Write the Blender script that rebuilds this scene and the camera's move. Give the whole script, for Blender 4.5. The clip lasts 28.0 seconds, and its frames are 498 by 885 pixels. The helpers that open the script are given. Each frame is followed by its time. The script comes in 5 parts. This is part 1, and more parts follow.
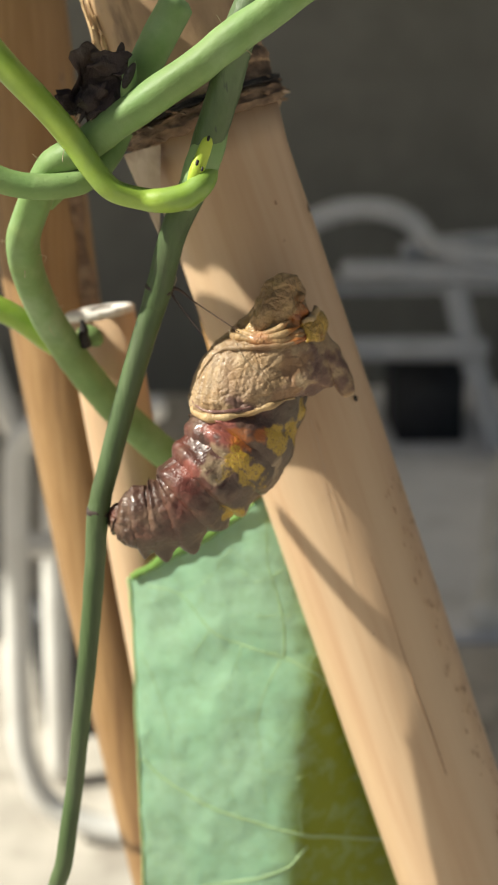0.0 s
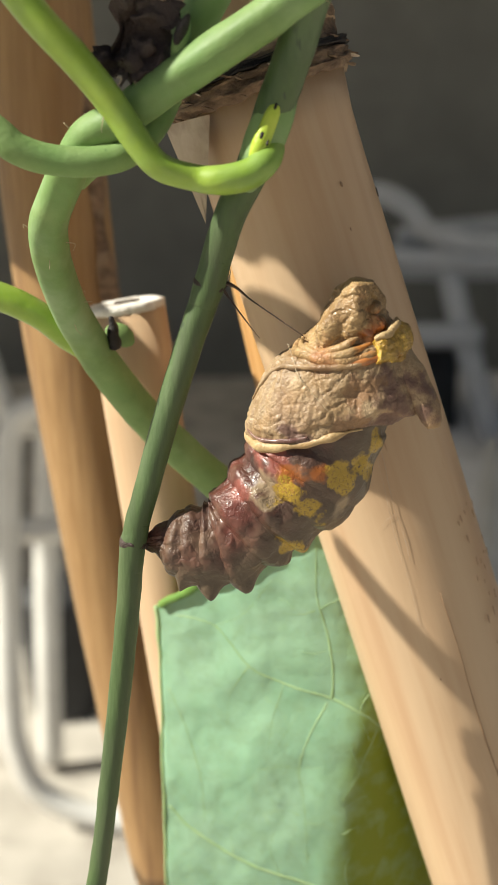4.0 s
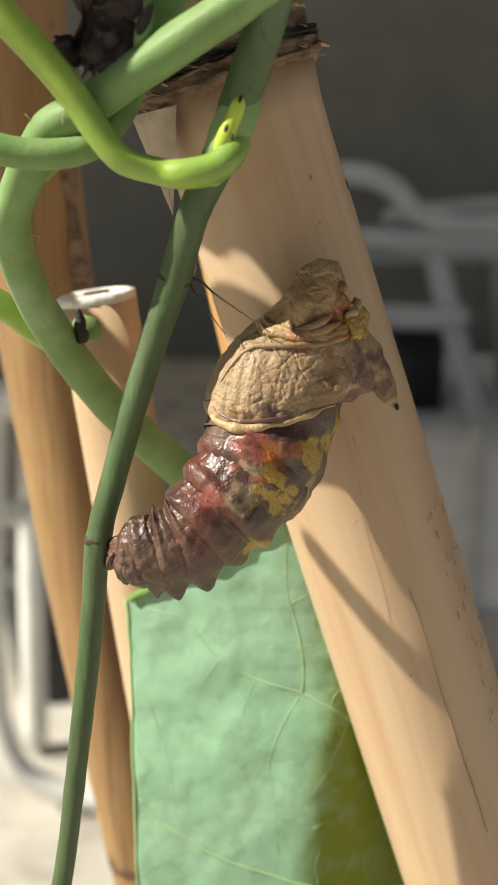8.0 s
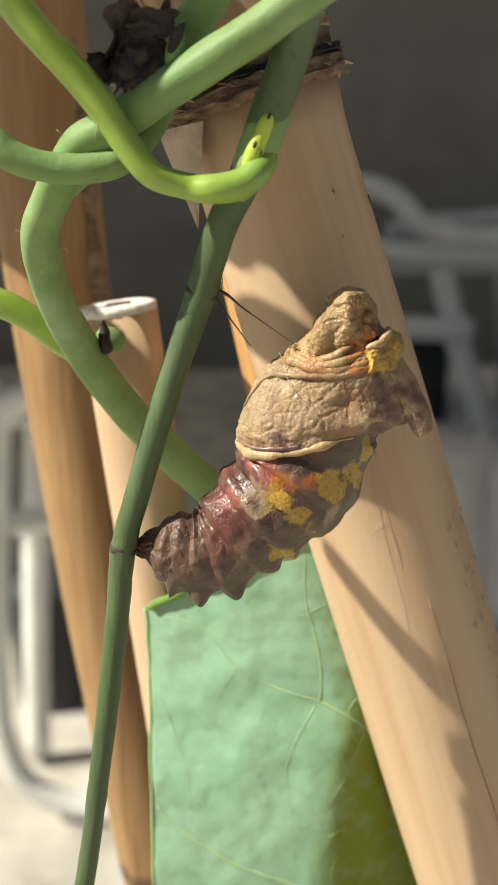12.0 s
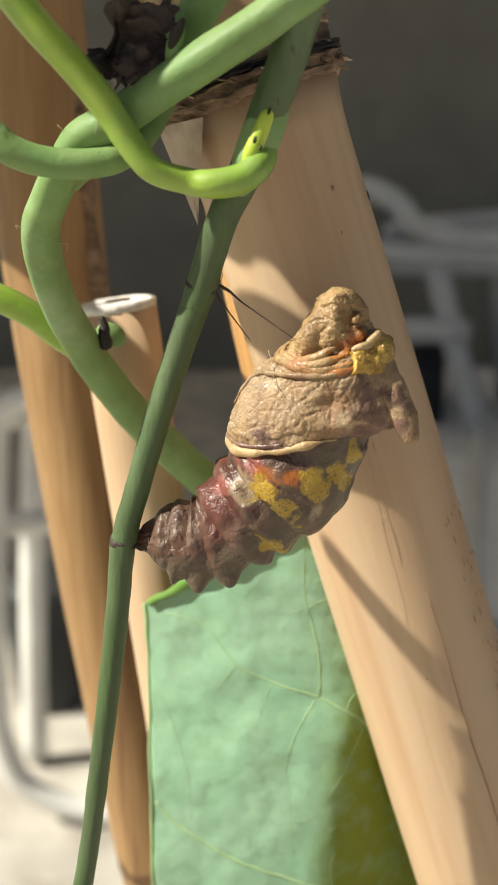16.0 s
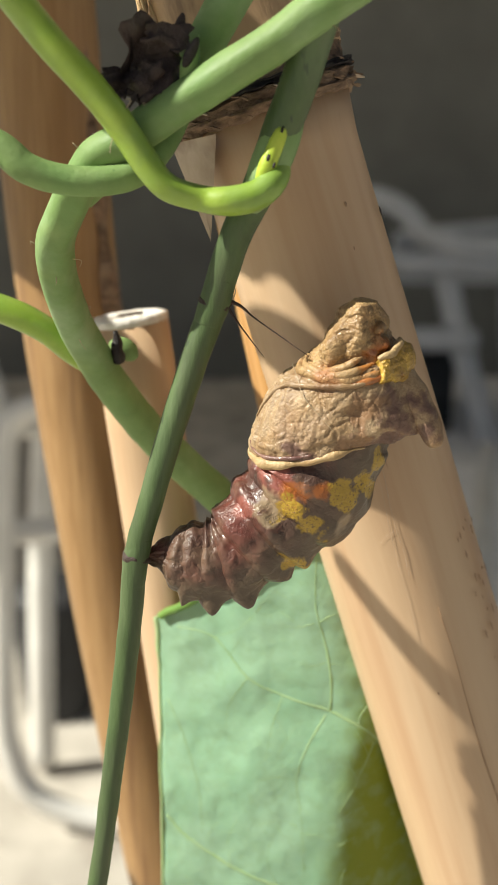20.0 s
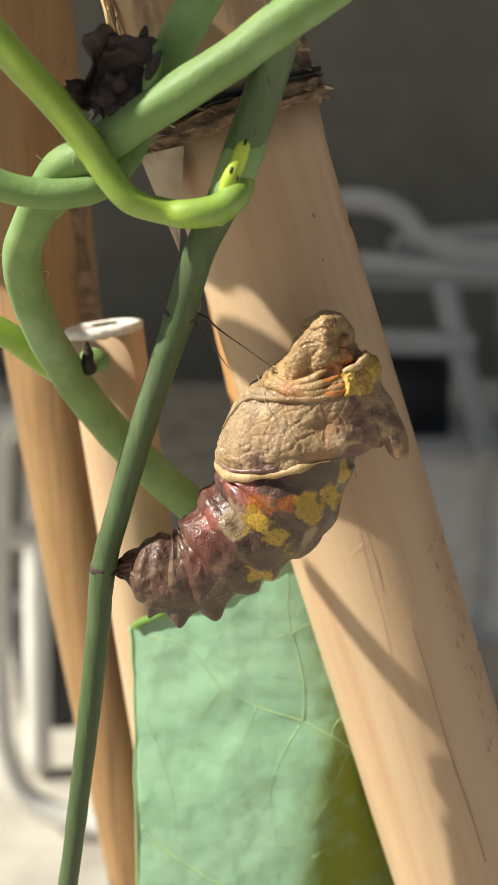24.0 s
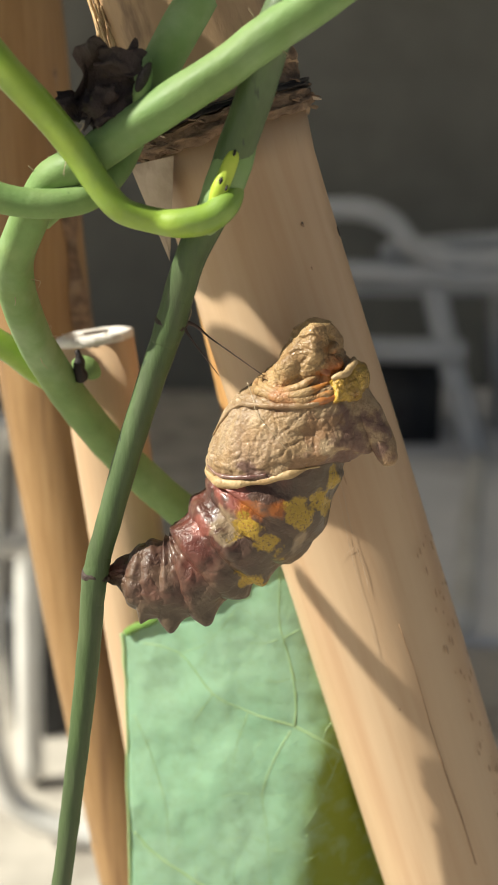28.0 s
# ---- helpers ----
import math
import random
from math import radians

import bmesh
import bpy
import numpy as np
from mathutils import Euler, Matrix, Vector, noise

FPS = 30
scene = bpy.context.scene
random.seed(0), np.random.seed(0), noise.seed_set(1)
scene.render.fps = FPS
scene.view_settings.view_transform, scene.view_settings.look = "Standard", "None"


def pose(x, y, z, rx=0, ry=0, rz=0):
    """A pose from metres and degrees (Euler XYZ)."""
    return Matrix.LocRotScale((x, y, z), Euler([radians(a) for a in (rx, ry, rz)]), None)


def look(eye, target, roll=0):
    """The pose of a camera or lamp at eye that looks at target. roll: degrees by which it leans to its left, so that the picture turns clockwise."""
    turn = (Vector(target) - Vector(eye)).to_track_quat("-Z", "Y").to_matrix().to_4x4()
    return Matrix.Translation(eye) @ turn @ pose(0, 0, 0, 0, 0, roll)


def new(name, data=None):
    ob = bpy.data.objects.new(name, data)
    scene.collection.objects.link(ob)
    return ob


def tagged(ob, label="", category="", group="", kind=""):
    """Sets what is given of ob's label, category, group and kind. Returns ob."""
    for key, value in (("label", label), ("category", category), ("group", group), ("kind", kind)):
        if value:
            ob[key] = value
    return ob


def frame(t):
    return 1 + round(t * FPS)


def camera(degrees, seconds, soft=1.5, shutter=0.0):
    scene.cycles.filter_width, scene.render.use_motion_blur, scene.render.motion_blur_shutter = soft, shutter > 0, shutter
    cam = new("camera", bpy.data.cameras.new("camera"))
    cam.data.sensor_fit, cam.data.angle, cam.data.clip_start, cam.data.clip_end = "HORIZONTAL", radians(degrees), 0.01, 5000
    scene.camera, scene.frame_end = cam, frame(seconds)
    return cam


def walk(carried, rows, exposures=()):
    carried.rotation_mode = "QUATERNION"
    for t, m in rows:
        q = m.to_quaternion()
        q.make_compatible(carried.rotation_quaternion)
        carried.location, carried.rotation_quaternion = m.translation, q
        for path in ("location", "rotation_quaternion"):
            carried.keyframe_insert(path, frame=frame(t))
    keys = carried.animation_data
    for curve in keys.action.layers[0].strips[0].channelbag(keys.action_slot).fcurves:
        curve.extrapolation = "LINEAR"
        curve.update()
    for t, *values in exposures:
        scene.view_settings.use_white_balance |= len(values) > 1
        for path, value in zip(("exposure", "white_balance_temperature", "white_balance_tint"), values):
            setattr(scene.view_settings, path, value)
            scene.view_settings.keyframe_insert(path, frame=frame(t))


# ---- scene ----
cam = camera(26, 28.0, soft=1.5)
# the phone's lens is focused on the chrysalis, a hand's width away
cam.data.dof.use_dof, cam.data.dof.focus_distance, cam.data.dof.aperture_fstop = True, 0.098, 54.0
# seconds; place in centimetres round the stem; heading, tilt and lean in degrees
PATH = [
    (0.0, 0.4931, -10.7833, -0.0797, 1.247, -13.136, -1.076),
    (0.5, 0.3786, -10.7871, -0.0769, 1.034, -13.106, -1.087),
    (1.0, 0.1999, -10.7967, -0.1040, 1.057, -13.109, -1.010),
    (1.5, 0.1595, -10.8118, -0.1090, 1.229, -13.017, -0.899),
    (2.0, 0.0560, -10.8128, -0.0857, 1.329, -13.059, -0.948),
    (2.5, 0.0057, -10.8724, -0.0735, 1.496, -12.948, -0.880),
    (4.5, -0.2040, -8.7323, -0.1111, 0.292, -14.639, -0.143),
    (5.0, -0.0676, -8.6858, -0.1112, -0.121, -15.229, -0.028),
    (5.5, 0.0796, -8.8113, -0.0788, -0.324, -15.482, 0.039),
    (6.0, 0.1123, -8.8918, -0.0742, -0.354, -15.436, 0.081),
    (6.5, 0.1422, -8.9203, -0.0390, -0.300, -15.358, 0.050),
    (7.0, 0.0795, -8.9608, -0.0145, -0.282, -15.238, -0.016),
    (7.5, -0.0110, -8.9882, -0.0231, -0.162, -15.137, -0.059),
    (8.0, 0.0000, -9.0000, 0.0000, 0.000, -15.000, -0.000),
    (8.5, 0.0207, -9.0086, 0.0073, 0.079, -14.961, -0.013),
    (9.0, -0.1258, -9.0645, -0.0030, 0.134, -14.863, 0.006),
    (9.5, -0.2524, -9.0821, -0.0023, 0.275, -14.808, -0.017),
    (10.0, -0.2274, -9.1366, 0.0268, 0.443, -14.637, 0.005),
    (10.5, -0.2954, -9.1304, 0.0577, 0.528, -14.615, 0.089),
    (11.0, -0.2958, -9.0924, 0.0206, 0.409, -14.527, 0.114),
    (11.5, -0.1733, -9.1593, 0.0939, 0.377, -14.462, 0.149),
    (12.0, -0.1877, -9.1355, 0.0367, 0.172, -14.458, 0.260),
    (12.5, -0.1474, -9.0694, -0.1279, 0.030, -14.426, 0.251),
    (14.5, -0.1505, -9.1326, -0.0158, -0.069, -14.511, 0.440),
    (15.0, -0.1796, -9.1344, -0.0826, 0.100, -14.455, 0.465),
    (15.5, -0.1347, -9.1995, -0.0202, 0.118, -14.440, 0.440),
    (16.0, -0.2109, -9.1939, -0.0175, 0.008, -14.359, 0.295),
    (16.5, -0.0747, -9.2117, 0.0161, 0.049, -14.298, 0.288),
    (17.0, 0.1669, -9.1928, 0.0104, -0.015, -14.207, 0.248),
    (17.5, 0.1356, -9.2098, 0.0110, -0.060, -14.091, 0.280),
    (18.0, 0.0876, -9.2052, 0.0161, -0.053, -14.078, 0.276),
    (18.5, -0.0248, -9.2159, 0.0291, 0.105, -14.011, 0.220),
    (19.0, -0.0398, -9.2176, 0.0251, 0.300, -13.925, 0.239),
    (19.5, 0.0025, -9.2313, 0.0969, 0.374, -13.956, 0.291),
    (20.0, -0.2500, -9.2113, 0.0491, 0.462, -13.910, 0.282),
    (20.5, -0.3338, -9.1894, 0.0503, 0.481, -13.869, 0.321),
    (21.0, -0.0285, -9.1476, 0.0369, 0.535, -13.891, 0.237),
    (21.5, 0.0524, -9.1669, 0.1015, 0.433, -13.859, 0.198),
    (22.0, 0.0143, -9.1973, 0.0899, 0.403, -13.871, 0.139),
    (22.5, -0.0650, -9.2155, 0.1462, 0.512, -13.792, 0.216),
    (24.5, 0.0510, -9.1671, 0.1207, 0.256, -13.693, 0.406),
    (25.0, -0.0585, -9.2096, 0.1644, 0.090, -13.594, 0.416),
    (25.5, -0.0944, -9.2504, 0.2457, -0.022, -13.597, 0.386),
    (26.0, -0.0955, -9.2314, 0.2071, 0.024, -13.490, 0.405),
    (26.5, 0.0387, -9.2552, 0.2378, 0.015, -13.435, 0.396),
    (27.0, 0.0481, -9.2595, 0.2377, 0.056, -13.334, 0.332),
    (27.5, -0.0694, -9.2819, 0.2618, -0.171, -13.353, 0.318),
    (28.0, 0.0458, -9.2726, 0.1353, -0.093, -13.311, 0.244),
]
walk(cam, [(t, pose(x / 100, y / 100, z / 100 + 0.80) @ pose(0, 0, 0, 0, 0, heading) @ pose(0, 0, 0, 90 + tilt) @ pose(0, 0, 0, 0, 0, lean))
           for t, x, y, z, heading, tilt, lean in PATH], [(0.0, 0.74), (28.0, 0.74)])

# ---- world, sun ----
world = bpy.data.worlds.new("sky")
scene.world = world
world.use_nodes = True
SUN_TRAVEL = Vector((0.7218, 0.172, -0.6691)).normalized()
sky = world.node_tree.nodes.new("ShaderNodeTexSky")
sky.sky_type, sky.sun_disc = "NISHITA", False
sky.sun_elevation = math.asin(-SUN_TRAVEL.z)
sky.sun_rotation = math.atan2(-SUN_TRAVEL.x, -SUN_TRAVEL.y)
world.node_tree.links.new(sky.outputs[0], world.node_tree.nodes["Background"].inputs[0])
world.node_tree.nodes["Background"].inputs[1].default_value = 0.024
sun = new("sun", bpy.data.lights.new("sun", "SUN"))
sun.data.energy, sun.data.angle, sun.data.color = 5.0, radians(0.55), (1.0, 0.965, 0.825)
sun.matrix_world = look((0, 0, 3), Vector((0, 0, 3)) + SUN_TRAVEL)

# ---- materials ----
CM = 0.01


def surface(name, dark, light, scale=300.0, stretch=(1, 1, 1), rough=0.6, bump=0.2, fine=1500.0, blotch=None, blotch_scale=60.0,
            blotch_amount=0.4, coat=0.0, through_light=None, metallic=0.0, specular=0.4, rough_var=0.1, detail=6.0, through_mix=0.35, streak=None, blotch2=None, granule=0.0, bump_depth=0.0004, crease=None):
    """A two-scale procedural surface: grain between two colours, larger blotches of a third, fine relief."""
    m = bpy.data.materials.new(name)
    m.use_nodes = True
    nodes, links = m.node_tree.nodes, m.node_tree.links
    shader, out = nodes["Principled BSDF"], nodes["Material Output"]
    coord, mapping = nodes.new("ShaderNodeTexCoord"), nodes.new("ShaderNodeMapping")
    mapping.inputs["Scale"].default_value = stretch
    links.new(coord.outputs["Object"], mapping.inputs["Vector"])

    def noise_of(s, d=detail, r=0.6):
        n = nodes.new("ShaderNodeTexNoise")
        n.inputs["Scale"].default_value, n.inputs["Detail"].default_value, n.inputs["Roughness"].default_value = s, d, r
        links.new(mapping.outputs[0], n.inputs["Vector"])
        return n

    def ramp_of(source, low, high, c0, c1):
        r = nodes.new("ShaderNodeValToRGB")
        r.color_ramp.elements[0].position, r.color_ramp.elements[1].position = low, high
        r.color_ramp.elements[0].color, r.color_ramp.elements[1].color = (*c0, 1), (*c1, 1)
        links.new(source, r.inputs[0])
        return r

    grain = noise_of(scale)
    colour = ramp_of(grain.outputs["Fac"], 0.3, 0.72, dark, light).outputs[0]
    if blotch:
        big = noise_of(blotch_scale, 4.0)
        mask = ramp_of(big.outputs["Fac"], 0.5, 0.66, (0, 0, 0), (blotch_amount,) * 3)
        mix = nodes.new("ShaderNodeMix")
        mix.data_type = "RGBA"
        links.new(mask.outputs[0], mix.inputs["Factor"])
        links.new(colour, mix.inputs["A"])
        mix.inputs["B"].default_value = (*blotch, 1)
        colour = mix.outputs["Result"]
    if blotch2:
        tint, size, amount = blotch2
        other = noise_of(size, 5.0)
        mask = ramp_of(other.outputs["Color"], 0.47, 0.6, (0, 0, 0), (amount,) * 3)
        mix = nodes.new("ShaderNodeMix")
        mix.data_type = "RGBA"
        links.new(mask.outputs[0], mix.inputs["Factor"])
        links.new(colour, mix.inputs["A"])
        mix.inputs["B"].default_value = (*tint, 1)
        colour = mix.outputs["Result"]
    pebbles = None
    if granule:
        # pebbled skin: darker in the joints between the grains
        pebbles = nodes.new("ShaderNodeTexVoronoi")
        pebbles.inputs["Scale"].default_value = granule
        links.new(mapping.outputs[0], pebbles.inputs["Vector"])
        joint = ramp_of(pebbles.outputs["Distance"], 0.25, 0.75, (1, 1, 1), (0.84, 0.80, 0.78))
        mix = nodes.new("ShaderNodeMix")
        mix.data_type, mix.blend_type = "RGBA", "MULTIPLY"
        mix.inputs["Factor"].default_value = 1.0
        links.new(colour, mix.inputs["A"])
        links.new(joint.outputs[0], mix.inputs["B"])
        colour = mix.outputs["Result"]
    folds = None
    if crease:
        # fine leathery creases: bent cell borders, dark and sunken
        bend, sway = noise_of(crease[0] * 1.6, 3.0), nodes.new("ShaderNodeMix")
        sway.data_type = "RGBA"
        sway.blend_type = "ADD"
        sway.inputs["Factor"].default_value = 1.6 / crease[0]
        links.new(mapping.outputs[0], sway.inputs["A"])
        links.new(bend.outputs["Color"], sway.inputs["B"])
        cells = nodes.new("ShaderNodeTexVoronoi")
        cells.feature = "DISTANCE_TO_EDGE"
        cells.inputs["Scale"].default_value = crease[0]
        links.new(sway.outputs["Result"], cells.inputs["Vector"])
        folds = ramp_of(cells.outputs["Distance"], 0.0, 0.16, (0, 0, 0), (1, 1, 1))
        dim = ramp_of(cells.outputs["Distance"], 0.0, 0.09, (crease[1],) * 3, (1, 1, 1))
        mix = nodes.new("ShaderNodeMix")
        mix.data_type, mix.blend_type = "RGBA", "MULTIPLY"
        mix.inputs["Factor"].default_value = 1.0
        links.new(colour, mix.inputs["A"])
        links.new(dim.outputs[0], mix.inputs["B"])
        colour = mix.outputs["Result"]
    if streak:
        # dark specks and short scratches
        specks = noise_of(streak[0], 2.0)
        mask = ramp_of(specks.outputs["Fac"], streak[1], streak[1] + 0.05, (0, 0, 0), (1, 1, 1))
        mix = nodes.new("ShaderNodeMix")
        mix.data_type = "RGBA"
        links.new(mask.outputs[0], mix.inputs["Factor"])
        links.new(colour, mix.inputs["A"])
        mix.inputs["B"].default_value = (*streak[2], 1)
        colour = mix.outputs["Result"]
    links.new(colour, shader.inputs["Base Color"])
    shader.inputs["Metallic"].default_value, shader.inputs["Specular IOR Level"].default_value = metallic, specular
    shader.inputs["Coat Weight"].default_value, shader.inputs["Coat Roughness"].default_value = coat, 0.12
    gloss = ramp_of(grain.outputs["Fac"], 0.3, 0.7, (rough - rough_var,) * 3, (rough + rough_var,) * 3)
    links.new(gloss.outputs[0], shader.inputs["Roughness"])
    if bump:
        relief = noise_of(fine, 4.0)
        add = nodes.new("ShaderNodeMath")
        add.operation = "ADD"
        links.new(relief.outputs["Fac"], add.inputs[0])
        links.new(grain.outputs["Fac"], add.inputs[1])
        if pebbles:
            less = nodes.new("ShaderNodeMath")
            less.operation = "MULTIPLY_ADD"
            less.inputs[1].default_value = -0.35
            links.new(pebbles.outputs["Distance"], less.inputs[0])
            links.new(add.outputs[0], less.inputs[2])
            add = less
        if folds:
            deep = nodes.new("ShaderNodeMath")
            deep.operation = "MULTIPLY_ADD"
            deep.inputs[1].default_value = 0.8
            links.new(folds.outputs[0], deep.inputs[0])
            links.new(add.outputs[0], deep.inputs[2])
            add = deep
        b = nodes.new("ShaderNodeBump")
        b.inputs["Strength"].default_value, b.inputs["Distance"].default_value = bump, bump_depth
        links.new(add.outputs[0], b.inputs["Height"])
        links.new(b.outputs[0], shader.inputs["Normal"])
    if through_light:
        glow, mixed = nodes.new("ShaderNodeBsdfTranslucent"), nodes.new("ShaderNodeMixShader")
        glow.inputs[0].default_value = (*through_light, 1)
        mixed.inputs[0].default_value = through_mix
        links.new(shader.outputs[0], mixed.inputs[1])
        links.new(glow.outputs[0], mixed.inputs[2])
        links.new(mixed.outputs[0], out.inputs[0])
    return m


BAMBOO = surface("bamboo_tan", (0.50, 0.335, 0.205), (0.565, 0.40, 0.255), 160, (4, 4, 0.25), 0.38, 0.04, 900,
                 (0.42, 0.255, 0.145), 24, 0.6, specular=0.45, blotch2=((0.56, 0.41, 0.27), 46, 0.6), streak=(420, 0.76, (0.30, 0.165, 0.085)))
BAMBOO_ORANGE = surface("bamboo_orange", (0.50, 0.27, 0.09), (0.66, 0.40, 0.17), 220, (5, 5, 0.25), 0.42, 0.10, 800,
                        (0.36, 0.15, 0.04), 24, 0.6, specular=0.45)
NODE_BARK = surface("node_bark", (0.05, 0.03, 0.02), (0.34, 0.22, 0.14), 420, (1, 1, 1.6), 0.85, 1.0, 1600, (0.45, 0.33, 0.22), 160, 0.6)
SHEATH = surface("pale_sheath", (0.42, 0.32, 0.23), (0.64, 0.53, 0.42), 260, (1, 1, 0.6), 0.7, 0.3, 900, (0.24, 0.15, 0.10), 170, 0.75)
FIBRE = surface("torn_fibre", (0.42, 0.24, 0.10), (0.80, 0.60, 0.36), 900, (4, 4, 0.4), 0.8, 0.8)
PITH = surface("pale_pith", (0.62, 0.57, 0.52), (0.86, 0.83, 0.79), 700, (1, 1, 1), 0.9, 0.8, 2500)
HOLLOW = surface("dark_hollow", (0.04, 0.03, 0.025), (0.12, 0.09, 0.07), 600, (1, 1, 1), 0.9, 0.5)
STEM_GREEN = surface("stem_green", (0.042, 0.074, 0.024), (0.086, 0.134, 0.047), 330, (2, 2, 0.35), 0.5, 0.2, 1400,
                     (0.125, 0.18, 0.09), 90, 0.5, specular=0.45, streak=(520, 0.70, (0.035, 0.05, 0.03)), blotch2=((0.085, 0.105, 0.055), 200, 0.45))
VINE_GREEN = surface("vine_green", (0.132, 0.22, 0.068), (0.222, 0.318, 0.12), 260, (1, 1, 1), 0.58, 0.2, 1400,
                     (0.30, 0.41, 0.23), 80, 0.6, specular=0.3, blotch2=((0.15, 0.27, 0.085), 260, 0.5), streak=(600, 0.74, (0.09, 0.16, 0.05)))
YOUNG_GREEN = surface("young_green", (0.20, 0.33, 0.022), (0.30, 0.425, 0.05), 260, (1, 1, 1), 0.44, 0.15, 1400,
                      (0.15, 0.27, 0.05), 70, 0.6, coat=0.35, specular=0.5, blotch2=((0.24, 0.36, 0.10), 160, 0.5))
LIME = surface("lime_bud", (0.34, 0.48, 0.04), (0.52, 0.60, 0.09), 400, (1, 1, 1), 0.4, 0.2)
LEAF = surface("glaucous_leaf", (0.295, 0.53, 0.36), (0.395, 0.64, 0.46), 190, (1, 1, 1), 0.5, 0.3, 900,
               (0.37, 0.55, 0.42), 45, 0.6, through_light=(0.60, 0.60, 0.04), through_mix=0.38, specular=0.35, blotch2=((0.27, 0.44, 0.29), 420, 0.5))
VEIN = surface("pale_vein", (0.36, 0.54, 0.26), (0.46, 0.62, 0.34), 300, (1, 1, 1), 0.5, 0.2, through_light=(0.45, 0.5, 0.06))
LEAF_UNDER = surface("leaf_underside", (0.09, 0.19, 0.035), (0.17, 0.30, 0.06), 260, (1, 1, 1), 0.4, 0.2, 900, (0.22, 0.34, 0.08), 90, 0.5)
DRY_BROWN = surface("dry_brown", (0.010, 0.007, 0.006), (0.075, 0.048, 0.042), 260, (1, 1, 1), 0.6, 0.8, 1500, (0.10, 0.07, 0.055), 150, 0.5)
STAIN = surface("weather_stain", (0.25, 0.15, 0.09), (0.40, 0.26, 0.155), 500, (1, 1, 1), 0.6, 0.3)
SCRAP_BLACK = surface("glossy_black_scrap", (0.003, 0.003, 0.003), (0.012, 0.010, 0.010), 350, (1, 1, 1), 0.35, 0.5, 1200)
BAMBOO_DIRTY = surface("bamboo_dirty", (0.36, 0.225, 0.125), (0.48, 0.325, 0.19), 110, (2, 2, 0.7), 0.5, 0.12, 900,
                       (0.13, 0.075, 0.045), 150, 0.75, specular=0.4, streak=(300, 0.70, (0.07, 0.04, 0.025)))
# left stake's bamboo; the shade over it is put into the darker colour
BAMBOO_SHADED = surface("bamboo_shaded", (0.25, 0.138, 0.055), (0.36, 0.22, 0.10), 220, (5, 5, 0.25), 0.5, 0.1, 800,
                      (0.13, 0.062, 0.028), 40, 0.75, specular=0.4)
DRY_BLACK = surface("dry_black", (0.006, 0.005, 0.005), (0.032, 0.022, 0.02), 350, (1, 1, 1), 0.6, 0.8, 1500)
CASE_TAN = surface("wing_case_tan", (0.25, 0.163, 0.088), (0.47, 0.345, 0.21), 240, (1, 1, 1), 0.48, 0.26, 1300,
                   (0.20, 0.10, 0.07), 130, 0.45, specular=0.4, blotch2=((0.35, 0.21, 0.09), 420, 0.5), granule=5000, coat=0.06, crease=(900, 0.88))
HEAD_TAN = surface("head_tan", (0.25, 0.145, 0.065), (0.47, 0.32, 0.155), 300, (1, 1, 1), 0.44, 0.32, 1400, (0.40, 0.13, 0.045), 210, 0.55,
                   blotch2=((0.45, 0.30, 0.13), 300, 0.5), granule=4400, coat=0.08, crease=(700, 0.80))
SEGMENT_BROWN = surface("segment_brown", (0.10, 0.042, 0.036), (0.22, 0.115, 0.09), 330, (1, 1, 1), 0.32, 0.45, 1400,
                        (0.28, 0.17, 0.115), 180, 0.55, coat=0.25, specular=0.5)
SEGMENT_SKIN = surface("abdomen_skin", (0.040, 0.019, 0.015), (0.125, 0.062, 0.044), 260, (1, 1, 1), 0.44, 0.24, 900,
                       (0.18, 0.115, 0.07), 260, 0.5, coat=0.19, specular=0.45, blotch2=((0.15, 0.028, 0.020), 150, 0.6), crease=(560, 0.78))
GOLD = surface("gold_patch", (0.26, 0.13, 0.02), (0.66, 0.43, 0.06), 700, (1, 1, 1), 0.34, 0.8, 2200, specular=0.6, coat=0.3, blotch=(0.56, 0.35, 0.08), blotch_scale=260, blotch_amount=0.35, granule=3000)
AMBER = surface("amber_spot", (0.24, 0.065, 0.02), (0.42, 0.17, 0.05), 600, (1, 1, 1), 0.25, 0.3, coat=0.5)
CREAM = surface("cream_rim", (0.34, 0.22, 0.10), (0.54, 0.39, 0.21), 500, (1, 1, 1), 0.42, 0.5, blotch=(0.40, 0.22, 0.09), blotch_scale=220, blotch_amount=0.5)
SILK_DARK = surface("dark_silk", (0.03, 0.018, 0.014), (0.09, 0.05, 0.035), 900, (1, 1, 1), 0.5, 0.0)
SILK_PALE = surface("pale_silk", (0.35, 0.27, 0.17), (0.5, 0.41, 0.28), 900, (1, 1, 1), 0.4, 0.0)
WHITE_PAINT = surface("white_chair_plastic", (0.62, 0.60, 0.57), (0.76, 0.75, 0.72), 14, (1, 1, 1), 0.45, 0.05, 60, (0.5, 0.47, 0.42), 6, 0.4)
STONE = surface("pale_stone_floor", (0.36, 0.33, 0.29), (0.56, 0.52, 0.46), 7, (1, 1, 1), 0.9, 0.5, 70, (0.22, 0.19, 0.16), 9, 0.7)
# shaded copy of the white plastic, greyed for the far chair
SHADED_PAINT = surface("shaded_chair_plastic", (0.38, 0.395, 0.425), (0.48, 0.495, 0.525), 14, (1, 1, 1), 0.5, 0.05, 60, (0.44, 0.42, 0.40), 6, 0.4)
FLOOR_BRIGHT = surface("floor_brightened", (0.70, 0.70, 0.72), (0.82, 0.81, 0.82), 5, (1, 1, 1), 0.7, 0.2, 60, (0.46, 0.45, 0.44), 3, 0.5)
